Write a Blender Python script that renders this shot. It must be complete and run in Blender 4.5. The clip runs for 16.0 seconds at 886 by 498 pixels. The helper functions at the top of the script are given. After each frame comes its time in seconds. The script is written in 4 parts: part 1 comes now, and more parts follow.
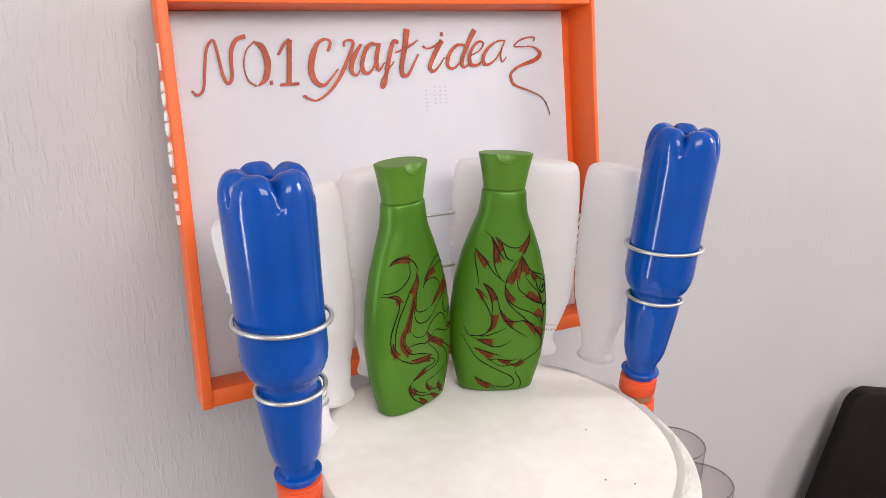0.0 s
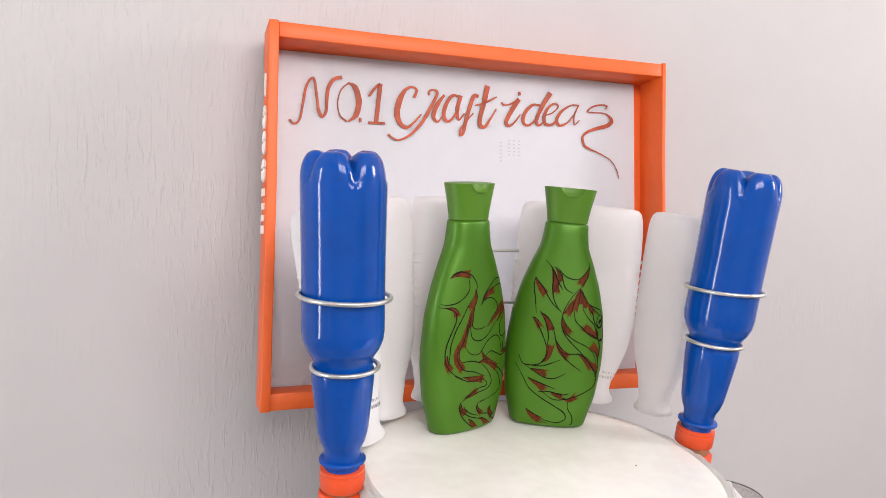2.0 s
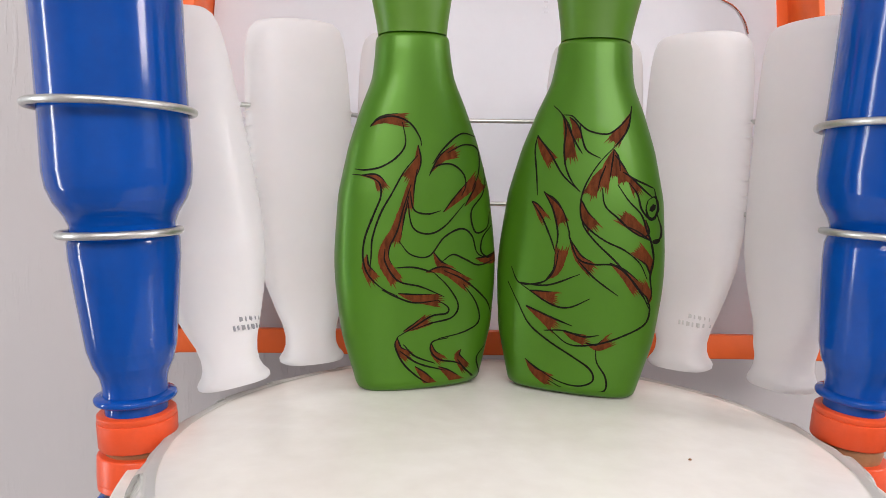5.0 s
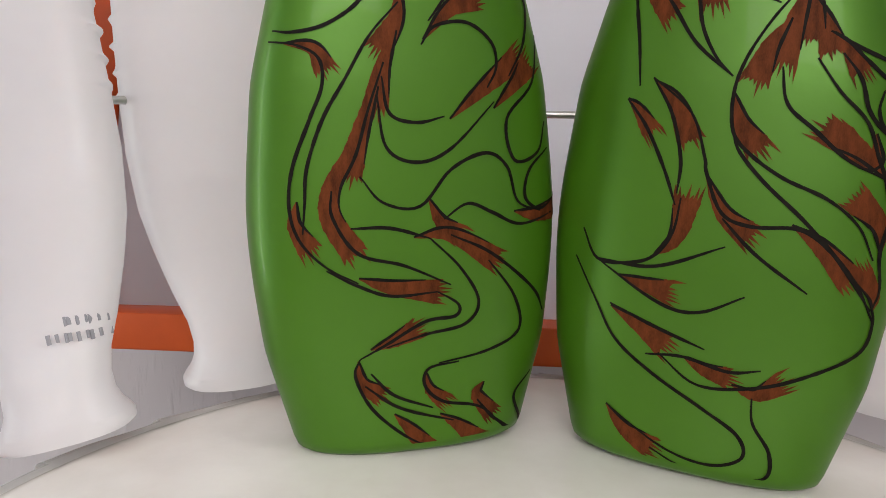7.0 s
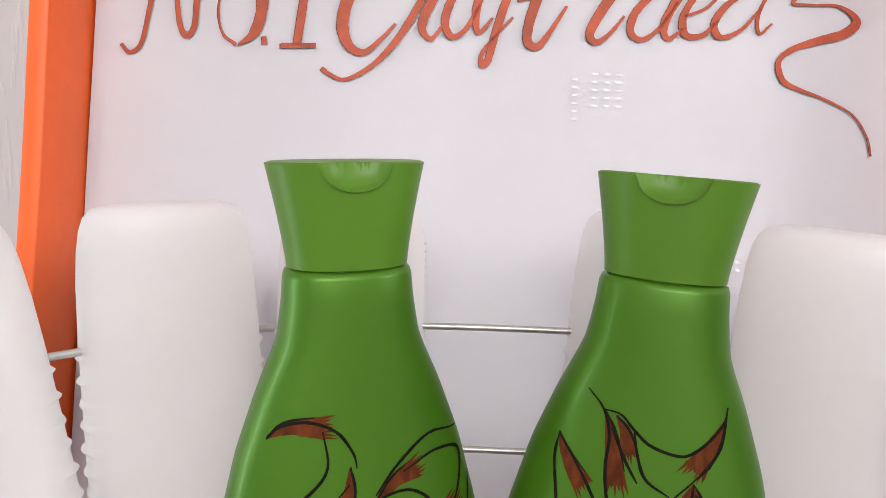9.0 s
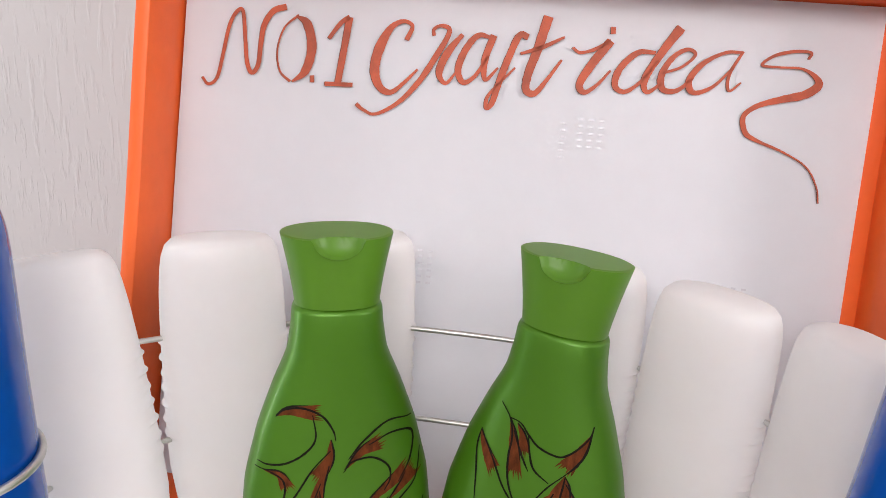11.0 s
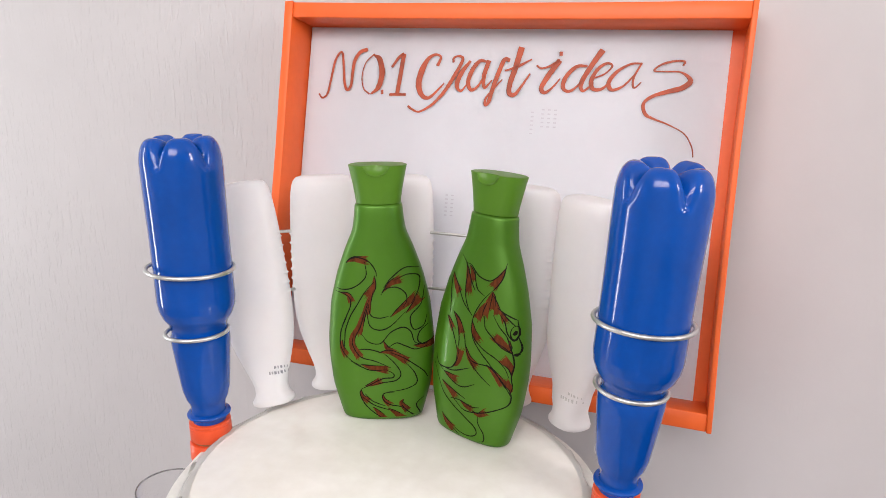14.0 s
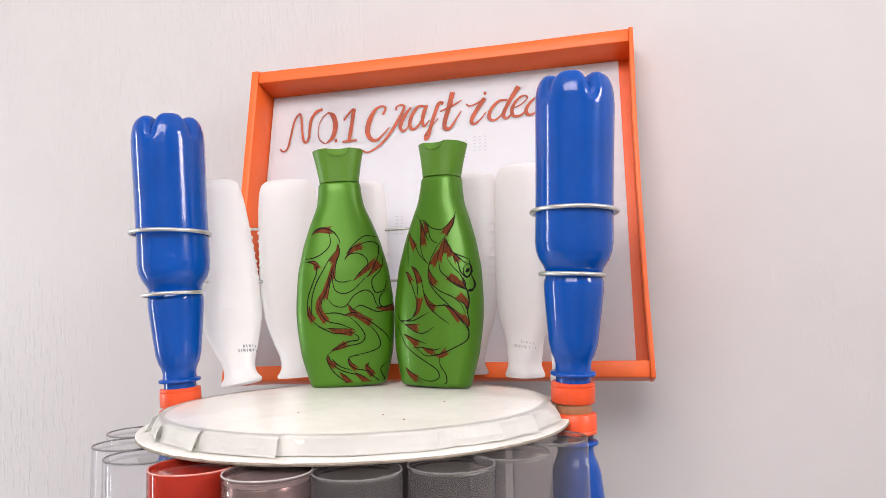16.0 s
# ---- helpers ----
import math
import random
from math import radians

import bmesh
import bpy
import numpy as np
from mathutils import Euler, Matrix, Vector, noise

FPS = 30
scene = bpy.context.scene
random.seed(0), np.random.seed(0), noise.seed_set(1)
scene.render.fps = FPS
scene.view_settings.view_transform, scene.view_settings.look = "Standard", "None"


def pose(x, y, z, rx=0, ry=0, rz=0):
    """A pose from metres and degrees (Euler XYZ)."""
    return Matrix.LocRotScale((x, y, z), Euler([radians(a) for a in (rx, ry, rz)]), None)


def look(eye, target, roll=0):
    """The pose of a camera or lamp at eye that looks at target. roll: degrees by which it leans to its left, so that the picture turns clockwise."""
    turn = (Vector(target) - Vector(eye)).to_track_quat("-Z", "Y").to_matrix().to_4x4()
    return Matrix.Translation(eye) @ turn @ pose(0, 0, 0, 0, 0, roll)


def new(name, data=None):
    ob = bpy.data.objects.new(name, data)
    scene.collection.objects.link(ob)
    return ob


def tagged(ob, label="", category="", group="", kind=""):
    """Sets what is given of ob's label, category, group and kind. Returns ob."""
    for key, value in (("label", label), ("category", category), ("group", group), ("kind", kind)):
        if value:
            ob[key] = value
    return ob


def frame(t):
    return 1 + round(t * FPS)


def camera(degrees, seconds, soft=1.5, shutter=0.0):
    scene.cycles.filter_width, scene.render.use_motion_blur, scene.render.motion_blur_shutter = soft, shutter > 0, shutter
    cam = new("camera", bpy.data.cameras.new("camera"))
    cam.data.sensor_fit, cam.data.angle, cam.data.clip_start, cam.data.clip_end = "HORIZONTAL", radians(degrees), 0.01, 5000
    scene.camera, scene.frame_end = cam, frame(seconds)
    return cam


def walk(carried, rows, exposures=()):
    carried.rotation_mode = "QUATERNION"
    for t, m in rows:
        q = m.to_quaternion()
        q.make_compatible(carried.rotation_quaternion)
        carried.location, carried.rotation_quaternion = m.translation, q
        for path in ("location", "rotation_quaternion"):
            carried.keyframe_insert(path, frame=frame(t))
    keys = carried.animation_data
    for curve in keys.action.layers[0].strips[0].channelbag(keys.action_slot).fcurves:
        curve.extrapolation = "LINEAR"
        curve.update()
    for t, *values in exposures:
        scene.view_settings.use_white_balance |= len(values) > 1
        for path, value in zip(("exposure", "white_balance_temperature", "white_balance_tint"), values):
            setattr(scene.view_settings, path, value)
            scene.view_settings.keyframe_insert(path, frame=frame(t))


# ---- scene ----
cam = camera(63.1, 16.0, soft=0.6)
PATH = [
    (0, (-0.2558, -0.6032, 1.4476), (0.5271, 1.1256, 0.8166), 0.90),
    (0.5, (-0.3045, -0.6348, 1.4297), (0.5280, 1.0668, 0.7882), 1.99),
    (1, (-0.3277, -0.6666, 1.4200), (0.4729, 1.0744, 0.8474), 2.09),
    (1.5, (-0.3042, -0.6723, 1.3968), (0.4130, 1.1553, 1.0156), 3.16),
    (2, (-0.2596, -0.6547, 1.3606), (0.3443, 1.2307, 1.0773), 4.21),
    (2.5, (-0.2030, -0.6318, 1.3254), (0.2160, 1.3154, 1.1438), 2.41),
    (3, (-0.1365, -0.6120, 1.2901), (0.1026, 1.3646, 1.1000), 1.61),
    (3.5, (-0.0607, -0.5992, 1.2663), (-0.0259, 1.3893, 1.0556), 2.51),
    (3.7, (-0.0555, -0.5885, 1.2568), (-0.0097, 1.4035, 1.0836), 1.71),
    (6, (-0.0056, -0.3519, 1.2128), (-0.1624, 1.6272, 0.9709), 1.72),
    (6.5, (-0.0058, -0.3112, 1.2052), (-0.2197, 1.6574, 0.9242), 1.60),
    (7, (-0.0094, -0.2764, 1.2084), (-0.2419, 1.6767, 0.8460), 1.59),
    (7.5, (-0.0094, -0.2555, 1.2295), (-0.1955, 1.6911, 0.8098), 1.94),
    (8, (-0.0091, -0.2577, 1.2694), (-0.1337, 1.6927, 0.8448), 2.25),
    (8.5, (-0.0129, -0.2687, 1.3128), (-0.0831, 1.6919, 0.9242), 2.88),
    (9, (-0.0151, -0.2843, 1.3427), (-0.0753, 1.6859, 1.0039), 2.69),
    (11.3, (0.0598, -0.3851, 1.4160), (-0.2933, 1.4913, 0.8209), 5.09),
    (11.5, (0.0765, -0.4129, 1.4136), (-0.3174, 1.4528, 0.8105), 5.27),
    (12, (0.1041, -0.4501, 1.4217), (-0.3731, 1.3786, 0.7674), 5.22),
    (12.5, (0.1232, -0.4675, 1.4069), (-0.4417, 1.3343, 0.7479), 4.65),
    (13, (0.1564, -0.4980, 1.4138), (-0.4447, 1.2952, 0.7635), 4.65),
    (13.5, (0.1835, -0.5439, 1.4265), (-0.4793, 1.2511, 0.8446), 2.79),
    (14, (0.1985, -0.5969, 1.4143), (-0.4609, 1.2217, 0.9064), 1.99),
    (14.5, (0.2107, -0.6412, 1.3614), (-0.3578, 1.2401, 0.9903), 2.74),
    (15, (0.2137, -0.6669, 1.2951), (-0.3743, 1.2352, 1.1041), 2.83),
    (15.5, (0.2084, -0.6932, 1.2357), (-0.3757, 1.2197, 1.2396), 2.55),
    (16, (0.2183, -0.6924, 1.1844), (-0.3045, 1.2320, 1.3373), -1.36),
]
EXPOSURES = [(0, 0.32), (1.0, 0.33), (1.5, 0.40), (3.5, 0.28), (6, 0.13), (7.5, 0.00), (8.0, 0.09), (8.5, 0.24), (9, 0.30), (11.5, 0.28), (12.5, 0.26), (14, 0.32), (15, 0.36), (16, 0.50)]
walk(cam, [(t, look(eye, target, roll)) for t, eye, target, roll in PATH], EXPOSURES)

# ---- light ----
world = bpy.data.worlds.new("world")
scene.world = world
world.use_nodes = True
wn = world.node_tree.nodes
sky = wn.new("ShaderNodeTexSky")
sky.sky_type, sky.sun_disc = "NISHITA", False
sky.sun_elevation, sky.sun_rotation = radians(40), radians(80)
world.node_tree.links.new(sky.outputs[0], wn["Background"].inputs[0])
wn["Background"].inputs[1].default_value = 0.1
scene.view_settings.exposure = 0.0


def area_lamp(name, eye, target, sx, sy, power, colour):
    data = bpy.data.lights.new(name, "AREA")
    data.shape, data.size, data.size_y, data.energy, data.color = "RECTANGLE", sx, sy, power, colour
    ob = new(name, data)
    ob.matrix_world = look(eye, target)
    return ob


area_lamp("ceiling_tube", (0.05, -2.1, 2.36), (0.0, -0.2, 1.1), 1.6, 0.7, 33, (1.0, 0.94, 0.925))
area_lamp("daylight_right", (2.38, -0.88, 2.1), (0, -0.1, 1.2), 0.5, 0.7, 23, (1.0, 0.94, 0.925))
area_lamp("daylight_left", (-2.14, -0.65, 1.15), (0, -0.3, 1.15), 0.15, 1.6, 15, (0.93, 0.98, 1.0))


# ---- materials ----
def mat(name, colour, rough=0.5, metal=0.0, grain=0.0, scale=40.0, bump=0.0, bump_scale=200.0, stretch=(1, 1, 1), second=None,
        trans=0.0, ior=1.45, sss=0.0, coat=0.0, spec=0.5, alpha=1.0):
    m = bpy.data.materials.new(name)
    m.use_nodes = True
    nt = m.node_tree
    p = nt.nodes["Principled BSDF"]
    p.inputs["Base Color"].default_value = (*colour, 1)
    p.inputs["Roughness"].default_value = rough
    p.inputs["Metallic"].default_value = metal
    p.inputs["Transmission Weight"].default_value = trans
    p.inputs["IOR"].default_value = ior
    p.inputs["Coat Weight"].default_value = coat
    p.inputs["Specular IOR Level"].default_value = spec
    p.inputs["Alpha"].default_value = alpha
    if sss:
        p.inputs["Subsurface Weight"].default_value = sss
        p.inputs["Subsurface Radius"].default_value = (0.035, 0.032, 0.029)
        p.inputs["Subsurface Scale"].default_value = 1.0
    tc = nt.nodes.new("ShaderNodeTexCoord")
    mp = nt.nodes.new("ShaderNodeMapping")
    mp.inputs["Scale"].default_value = stretch
    nt.links.new(tc.outputs["Object"], mp.inputs[0])
    if grain:
        a = nt.nodes.new("ShaderNodeTexNoise")
        a.inputs["Scale"].default_value, a.inputs["Detail"].default_value = scale, 6
        b = nt.nodes.new("ShaderNodeTexNoise")
        b.inputs["Scale"].default_value, b.inputs["Detail"].default_value = scale * 9, 3
        mix = nt.nodes.new("ShaderNodeMath")
        mix.operation = "MULTIPLY_ADD"
        mix.inputs[1].default_value = 0.35
        ramp = nt.nodes.new("ShaderNodeValToRGB")
        other = second or tuple(c * (1 - grain) for c in colour)
        ramp.color_ramp.elements[0].position, ramp.color_ramp.elements[1].position = 0.45, 0.85
        ramp.color_ramp.elements[0].color, ramp.color_ramp.elements[1].color = (*other, 1), (*colour, 1)
        for tex in (a, b):
            nt.links.new(mp.outputs[0], tex.inputs[0])
        nt.links.new(b.outputs[0], mix.inputs[0])
        nt.links.new(a.outputs[0], mix.inputs[2])
        nt.links.new(mix.outputs[0], ramp.inputs[0])
        nt.links.new(ramp.outputs[0], p.inputs["Base Color"])
    if bump:
        n = nt.nodes.new("ShaderNodeTexNoise")
        n.inputs["Scale"].default_value, n.inputs["Detail"].default_value = bump_scale, 5
        nt.links.new(mp.outputs[0], n.inputs[0])
        bm = nt.nodes.new("ShaderNodeBump")
        bm.inputs["Strength"].default_value, bm.inputs["Distance"].default_value = bump, 0.002
        nt.links.new(n.outputs[0], bm.inputs["Height"])
        nt.links.new(bm.outputs[0], p.inputs["Normal"])
    return m


WALL = mat("wall_paint", (0.525, 0.503, 0.509), 0.55, grain=0.05, scale=4)


def wall_relief(m):
    """Brush streaks in patches, and sparse small pits."""
    nt = m.node_tree
    p = nt.nodes["Principled BSDF"]
    tc = nt.nodes.new("ShaderNodeTexCoord")
    mp = nt.nodes.new("ShaderNodeMapping")
    mp.inputs["Scale"].default_value = (1, 1, 0.18)
    nt.links.new(tc.outputs["Object"], mp.inputs[0])
    streak = nt.nodes.new("ShaderNodeTexNoise")
    streak.inputs["Scale"].default_value, streak.inputs["Detail"].default_value = 190, 3
    nt.links.new(mp.outputs[0], streak.inputs[0])
    ridge = nt.nodes.new("ShaderNodeMapRange")
    ridge.inputs["From Min"].default_value, ridge.inputs["From Max"].default_value = 0.52, 0.72
    nt.links.new(streak.outputs[0], ridge.inputs[0])
    where = nt.nodes.new("ShaderNodeSeparateXYZ")
    nt.links.new(tc.outputs["Object"], where.inputs[0])
    low = nt.nodes.new("ShaderNodeMapRange")
    low.inputs["From Min"].default_value, low.inputs["From Max"].default_value = 0.12, -0.22
    low.inputs["To Min"].default_value, low.inputs["To Max"].default_value = -0.12, 0.12
    nt.links.new(where.outputs[0], low.inputs[0])
    more = nt.nodes.new("ShaderNodeMath")
    more.operation = "ADD"
    nt.links.new(low.outputs[0], more.inputs[1])
    patch = nt.nodes.new("ShaderNodeTexNoise")
    patch.inputs["Scale"].default_value, patch.inputs["Detail"].default_value = 4.5, 3
    nt.links.new(tc.outputs["Object"], patch.inputs[0])
    mask = nt.nodes.new("ShaderNodeMapRange")
    mask.inputs["From Min"].default_value, mask.inputs["From Max"].default_value = 0.42, 0.68
    nt.links.new(patch.outputs[0], more.inputs[0])
    nt.links.new(more.outputs[0], mask.inputs[0])
    mul = nt.nodes.new("ShaderNodeMath")
    mul.operation = "MULTIPLY"
    nt.links.new(ridge.outputs[0], mul.inputs[0])
    nt.links.new(mask.outputs[0], mul.inputs[1])
    fine = nt.nodes.new("ShaderNodeTexNoise")
    fine.inputs["Scale"].default_value, fine.inputs["Detail"].default_value = 160, 4
    nt.links.new(tc.outputs["Object"], fine.inputs[0])
    add = nt.nodes.new("ShaderNodeMath")
    add.operation = "MULTIPLY_ADD"
    add.inputs[1].default_value = 0.18
    nt.links.new(fine.outputs[0], add.inputs[0])
    nt.links.new(mul.outputs[0], add.inputs[2])
    bump = nt.nodes.new("ShaderNodeBump")
    bump.inputs["Strength"].default_value, bump.inputs["Distance"].default_value = 0.5, 0.0012
    nt.links.new(add.outputs[0], bump.inputs["Height"])
    nt.links.new(bump.outputs[0], p.inputs["Normal"])


wall_relief(WALL)
PLAIN = mat("plain_paint", (0.82, 0.80, 0.80), 0.7, grain=0.06, scale=3, bump=0.2)
FLOORM = mat("floor_tile", (0.31, 0.29, 0.28), 0.4, grain=0.1, scale=5)
TABLEM = mat("table_wood", (0.42, 0.30, 0.2), 0.45, grain=0.3, scale=9, stretch=(1, 8, 8))
ORANGE = mat("orange_card", (0.80, 0.125, 0.018), 0.45, grain=0.12, scale=14, bump=0.12, bump_scale=120)
CARDEDGE = mat("card_edge", (0.72, 0.33, 0.16), 0.7, grain=0.2, scale=60)
PAPER = mat("white_paper", (0.90, 0.92, 0.965), 0.6, grain=0.035, scale=9, bump=0.35, bump_scale=14)
PRINT = mat("faint_print", (0.74, 0.74, 0.79), 0.7)
WHITEINK = mat("white_print", (0.85, 0.8, 0.76), 0.5)
LETTER = mat("brown_marker", (0.46, 0.078, 0.028), 0.55, grain=0.4, scale=90)
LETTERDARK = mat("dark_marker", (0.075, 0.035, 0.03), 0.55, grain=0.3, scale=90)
CARD = mat("white_card", (0.87, 0.85, 0.80), 0.27, grain=0.10, scale=9, bump=0.25, bump_scale=22, second=(0.75, 0.72, 0.655))
# same card as the top sheet, whitened to put side light into its colour
LITTABM = mat("white_card_lit_tabs", (0.90, 0.89, 0.86), 0.25, grain=0.06, scale=14, bump=0.2, bump_scale=30)
CARDBASE = mat("grey_board", (0.85, 0.84, 0.79), 0.5, grain=0.2, scale=30, bump=0.3)
BOARDEDGE = mat("raw_board_edge", (0.34, 0.29, 0.23), 0.8, grain=0.5, scale=120, bump=0.5)
BLUE = mat("blue_painted_plastic", (0.001, 0.062, 0.345), 0.12, grain=0.2, scale=24, spec=0.42, bump=0.05, bump_scale=60)
CAPM = mat("orange_cap_plastic", (0.76, 0.085, 0.022), 0.35, grain=0.12, scale=60)
NECKM = mat("dark_purple_plastic", (0.035, 0.016, 0.045), 0.3, grain=0.4, scale=80)
GLUE = mat("brown_glue", (0.36, 0.17, 0.08), 0.4, grain=0.3, scale=90)
WIRE = mat("aluminium_wire", (0.62, 0.62, 0.60), 0.38, 0.9, grain=0.2, scale=200)
MILK = mat("milky_plastic", (0.94, 0.93, 0.925), 0.33, grain=0.04, scale=30, sss=0.3, bump=0.05, bump_scale=40)


def let_through(m, share, colour):
    """Thin milky plastic also passes some of the light that falls on its far side."""
    nt = m.node_tree
    through_it = nt.nodes.new("ShaderNodeBsdfTranslucent")
    through_it.inputs[0].default_value = (*colour, 1)
    both = nt.nodes.new("ShaderNodeMixShader")
    both.inputs[0].default_value = share
    nt.links.new(nt.nodes["Principled BSDF"].outputs[0], both.inputs[1])
    nt.links.new(through_it.outputs[0], both.inputs[2])
    clear = nt.nodes.new("ShaderNodeBsdfTransparent")
    last = nt.nodes.new("ShaderNodeMixShader")
    last.inputs[0].default_value = 0.14
    nt.links.new(both.outputs[0], last.inputs[1])
    nt.links.new(clear.outputs[0], last.inputs[2])
    nt.links.new(last.outputs[0], nt.nodes["Material Output"].inputs[0])


let_through(MILK, 0.4, (0.95, 0.94, 0.95))
FAINTSTAMP = mat("faint_grey_stamp", (0.55, 0.54, 0.53), 0.6)
STAMP = mat("grey_stamp", (0.28, 0.28, 0.3), 0.6)
GREEN = mat("green_pearl_plastic", (0.063, 0.186, 0.007), 0.42, 0.35, grain=0.07, scale=25, coat=0.08, bump=0.03, bump_scale=300)
GREENCAP = mat("green_cap_plastic", (0.074, 0.190, 0.009), 0.42, grain=0.05, scale=40)
INK = mat("black_ink", (0.012, 0.010, 0.007), 0.6, grain=0.5, scale=300, spec=0.1)
RUST = mat("brown_ink", (0.140, 0.036, 0.010), 0.6, spec=0.1, grain=0.6, scale=420, stretch=(1, 1, 0.35))
COREM = mat("dark_core_brown", (0.045, 0.034, 0.032), 0.4, grain=0.3, scale=30, bump=0.2, bump_scale=60)
DARKCHAIR = mat("dark_brown_leatherette", (0.012, 0.009, 0.008), 0.6, grain=0.3, scale=40, bump=0.3, spec=0.15)


def cup_plastic(name, tint, body):
    """Thin clear plastic: it lets light through, and shines at its edges."""
    m = mat(name, tint, 0.08, spec=0.6)
    nt = m.node_tree
    p = nt.nodes["Principled BSDF"]
    clear = nt.nodes.new("ShaderNodeBsdfTransparent")
    clear.inputs[0].default_value = (*tint, 1)
    gloss = nt.nodes.new("ShaderNodeBsdfGlossy")
    gloss.inputs["Roughness"].default_value = 0.08
    edge = nt.nodes.new("ShaderNodeLayerWeight")
    fres = nt.nodes.new("ShaderNodeMath")
    fres.operation = "POWER"
    fres.inputs[1].default_value = 3.6
    edge.inputs[0].default_value = 0.4
    nt.links.new(edge.outputs["Facing"], fres.inputs[0])
    a = nt.nodes.new("ShaderNodeMixShader")
    b = nt.nodes.new("ShaderNodeMixShader")
    a.inputs[0].default_value = body
    nt.links.new(clear.outputs[0], a.inputs[1])
    nt.links.new(p.outputs[0], a.inputs[2])
    nt.links.new(fres.outputs[0], b.inputs[0])
    nt.links.new(a.outputs[0], b.inputs[1])
    nt.links.new(gloss.outputs[0], b.inputs[2])
    nt.links.new(b.outputs[0], nt.nodes["Material Output"].inputs[0])
    return m


CLEAR = cup_plastic("clear_cup", (0.985, 0.985, 0.99), 0.0)
SMOKE = cup_plastic("smoke_cup", (0.86, 0.84, 0.84), 0.05)
REDCUP = cup_plastic("red_cup", (0.70, 0.085, 0.05), 0.3)
BROWNCUP = cup_plastic("brown_cup", (0.66, 0.56, 0.55), 0.1)
SILVERCUP = cup_plastic("silver_cup", (0.62, 0.58, 0.57), 0.12)
DARKCUP = cup_plastic("dark_cup", (0.62, 0.58, 0.58), 0.08)
CLEARRIM = cup_plastic("clear_rim", (0.55, 0.54, 0.54), 0.25)
GREYRIM = mat("grey_rim_plastic", (0.40, 0.37, 0.37), 0.15, spec=0.7)
REDRIM = mat("red_rim_plastic", (0.58, 0.22, 0.18), 0.15, spec=0.7)
FILLDARK = mat("dark_grey_inside", (0.34, 0.28, 0.275), 0.24, 0.6, grain=0.3, scale=40)
FILLRED = mat("red_inside", (0.46, 0.06, 0.035), 0.35, grain=0.3, scale=40)


# ---- helpers for shapes ----
def finish(ob, material, parent=None, smooth=True):
    ob.data.materials.append(material)
    if smooth:
        for f in ob.data.polygons:
            f.use_smooth = True
        ob.data.set_sharp_from_angle(angle=radians(48))
    if parent is not None:
        ob.parent = parent
    return ob


def part(name, bm, material, parent=None, label="", smooth=True):
    bmesh.ops.recalc_face_normals(bm, faces=bm.faces)
    me = bpy.data.meshes.new(name)
    bm.to_mesh(me)
    bm.free()
    ob = finish(new(name, me), material, parent, smooth)
    if label:
        tagged(ob, label)
    return ob


def empty(name, m, label, category, group=""):
    ob = new(name)
    ob.matrix_world = m
    return tagged(ob, label, category, group)


def box_bm(lo, hi, bevel=0.0, bm=None):
    bm = bm or bmesh.new()
    c = [(a + b) / 2 for a, b in zip(lo, hi)]
    s = [b - a for a, b in zip(lo, hi)]
    r = bmesh.ops.create_cube(bm, size=1, matrix=Matrix.Translation(c) @ Matrix.Diagonal((*s, 1)))
    if bevel:
        es = list({e for v in r["verts"] for e in v.link_edges})
        bmesh.ops.bevel(bm, geom=es, offset=bevel, segments=2, affect="EDGES", profile=0.5)
    return bm


def rings_bm(rings, close_bottom=True, close_top=True):
    """A skin over rings of equally many points."""
    bm = bmesh.new()
    vs = [[bm.verts.new(p) for p in r] for r in rings]
    n = len(vs[0])
    for a, b in zip(vs, vs[1:]):
        for i in range(n):
            bm.faces.new((a[i], a[(i + 1) % n], b[(i + 1) % n], b[i]))
    if close_bottom:
        bm.faces.new(vs[0][::-1])
    if close_top:
        bm.faces.new(vs[-1])
    return bm


def lathe_bm(profile, n=48, close_bottom=True, close_top=True):
    return rings_bm([[(r * math.cos(2 * math.pi * i / n), r * math.sin(2 * math.pi * i / n), z) for i in range(n)] for z, r in profile],
                    close_bottom, close_top)


def lerp(table, h):
    return float(np.interp(h, [a for a, b in table], [b for a, b in table]))


def spline(points, n):
    """A smooth curve through the points: n steps for each span."""
    pts = [Vector((*p, 0)) if len(p) == 2 else Vector(p) for p in points]
    ext = [2 * pts[0] - pts[1]] + pts + [2 * pts[-1] - pts[-2]]
    out = []
    for i in range(1, len(ext) - 2):
        a, b, c, d = ext[i - 1:i + 3]
        for k in range(n):
            t = k / n
            out.append(0.5 * (2 * b + (c - a) * t + (2 * a - 5 * b + 4 * c - d) * t * t + (3 * b - a - 3 * c + d) * t ** 3))
    return out + [pts[-1]]


def tube_bm(points, radius, closed=False, sides=10, bm=None):
    bm = bm or bmesh.new()
    n = len(points)
    rings = []
    for i, p in enumerate(points):
        a = points[(i - 1) % n] if closed or i else p
        b = points[(i + 1) % n] if closed or i < n - 1 else p
        t = (b - a).normalized()
        u = t.cross(Vector((0, 0, 1)))
        u = u.normalized() if u.length > 1e-4 else Vector((1, 0, 0))
        w = u.cross(t)
        rings.append([bm.verts.new(p + radius * (math.cos(2 * math.pi * k / sides) * u + math.sin(2 * math.pi * k / sides) * w)) for k in range(sides)])
    pairs = list(zip(rings, rings[1:])) + ([(rings[-1], rings[0])] if closed else [])
    for a, b in pairs:
        for k in range(sides):
            bm.faces.new((a[k], a[(k + 1) % sides], b[(k + 1) % sides], b[k]))
    if not closed:
        bm.faces.new(rings[0][::-1])
        bm.faces.new(rings[-1])
    return bm


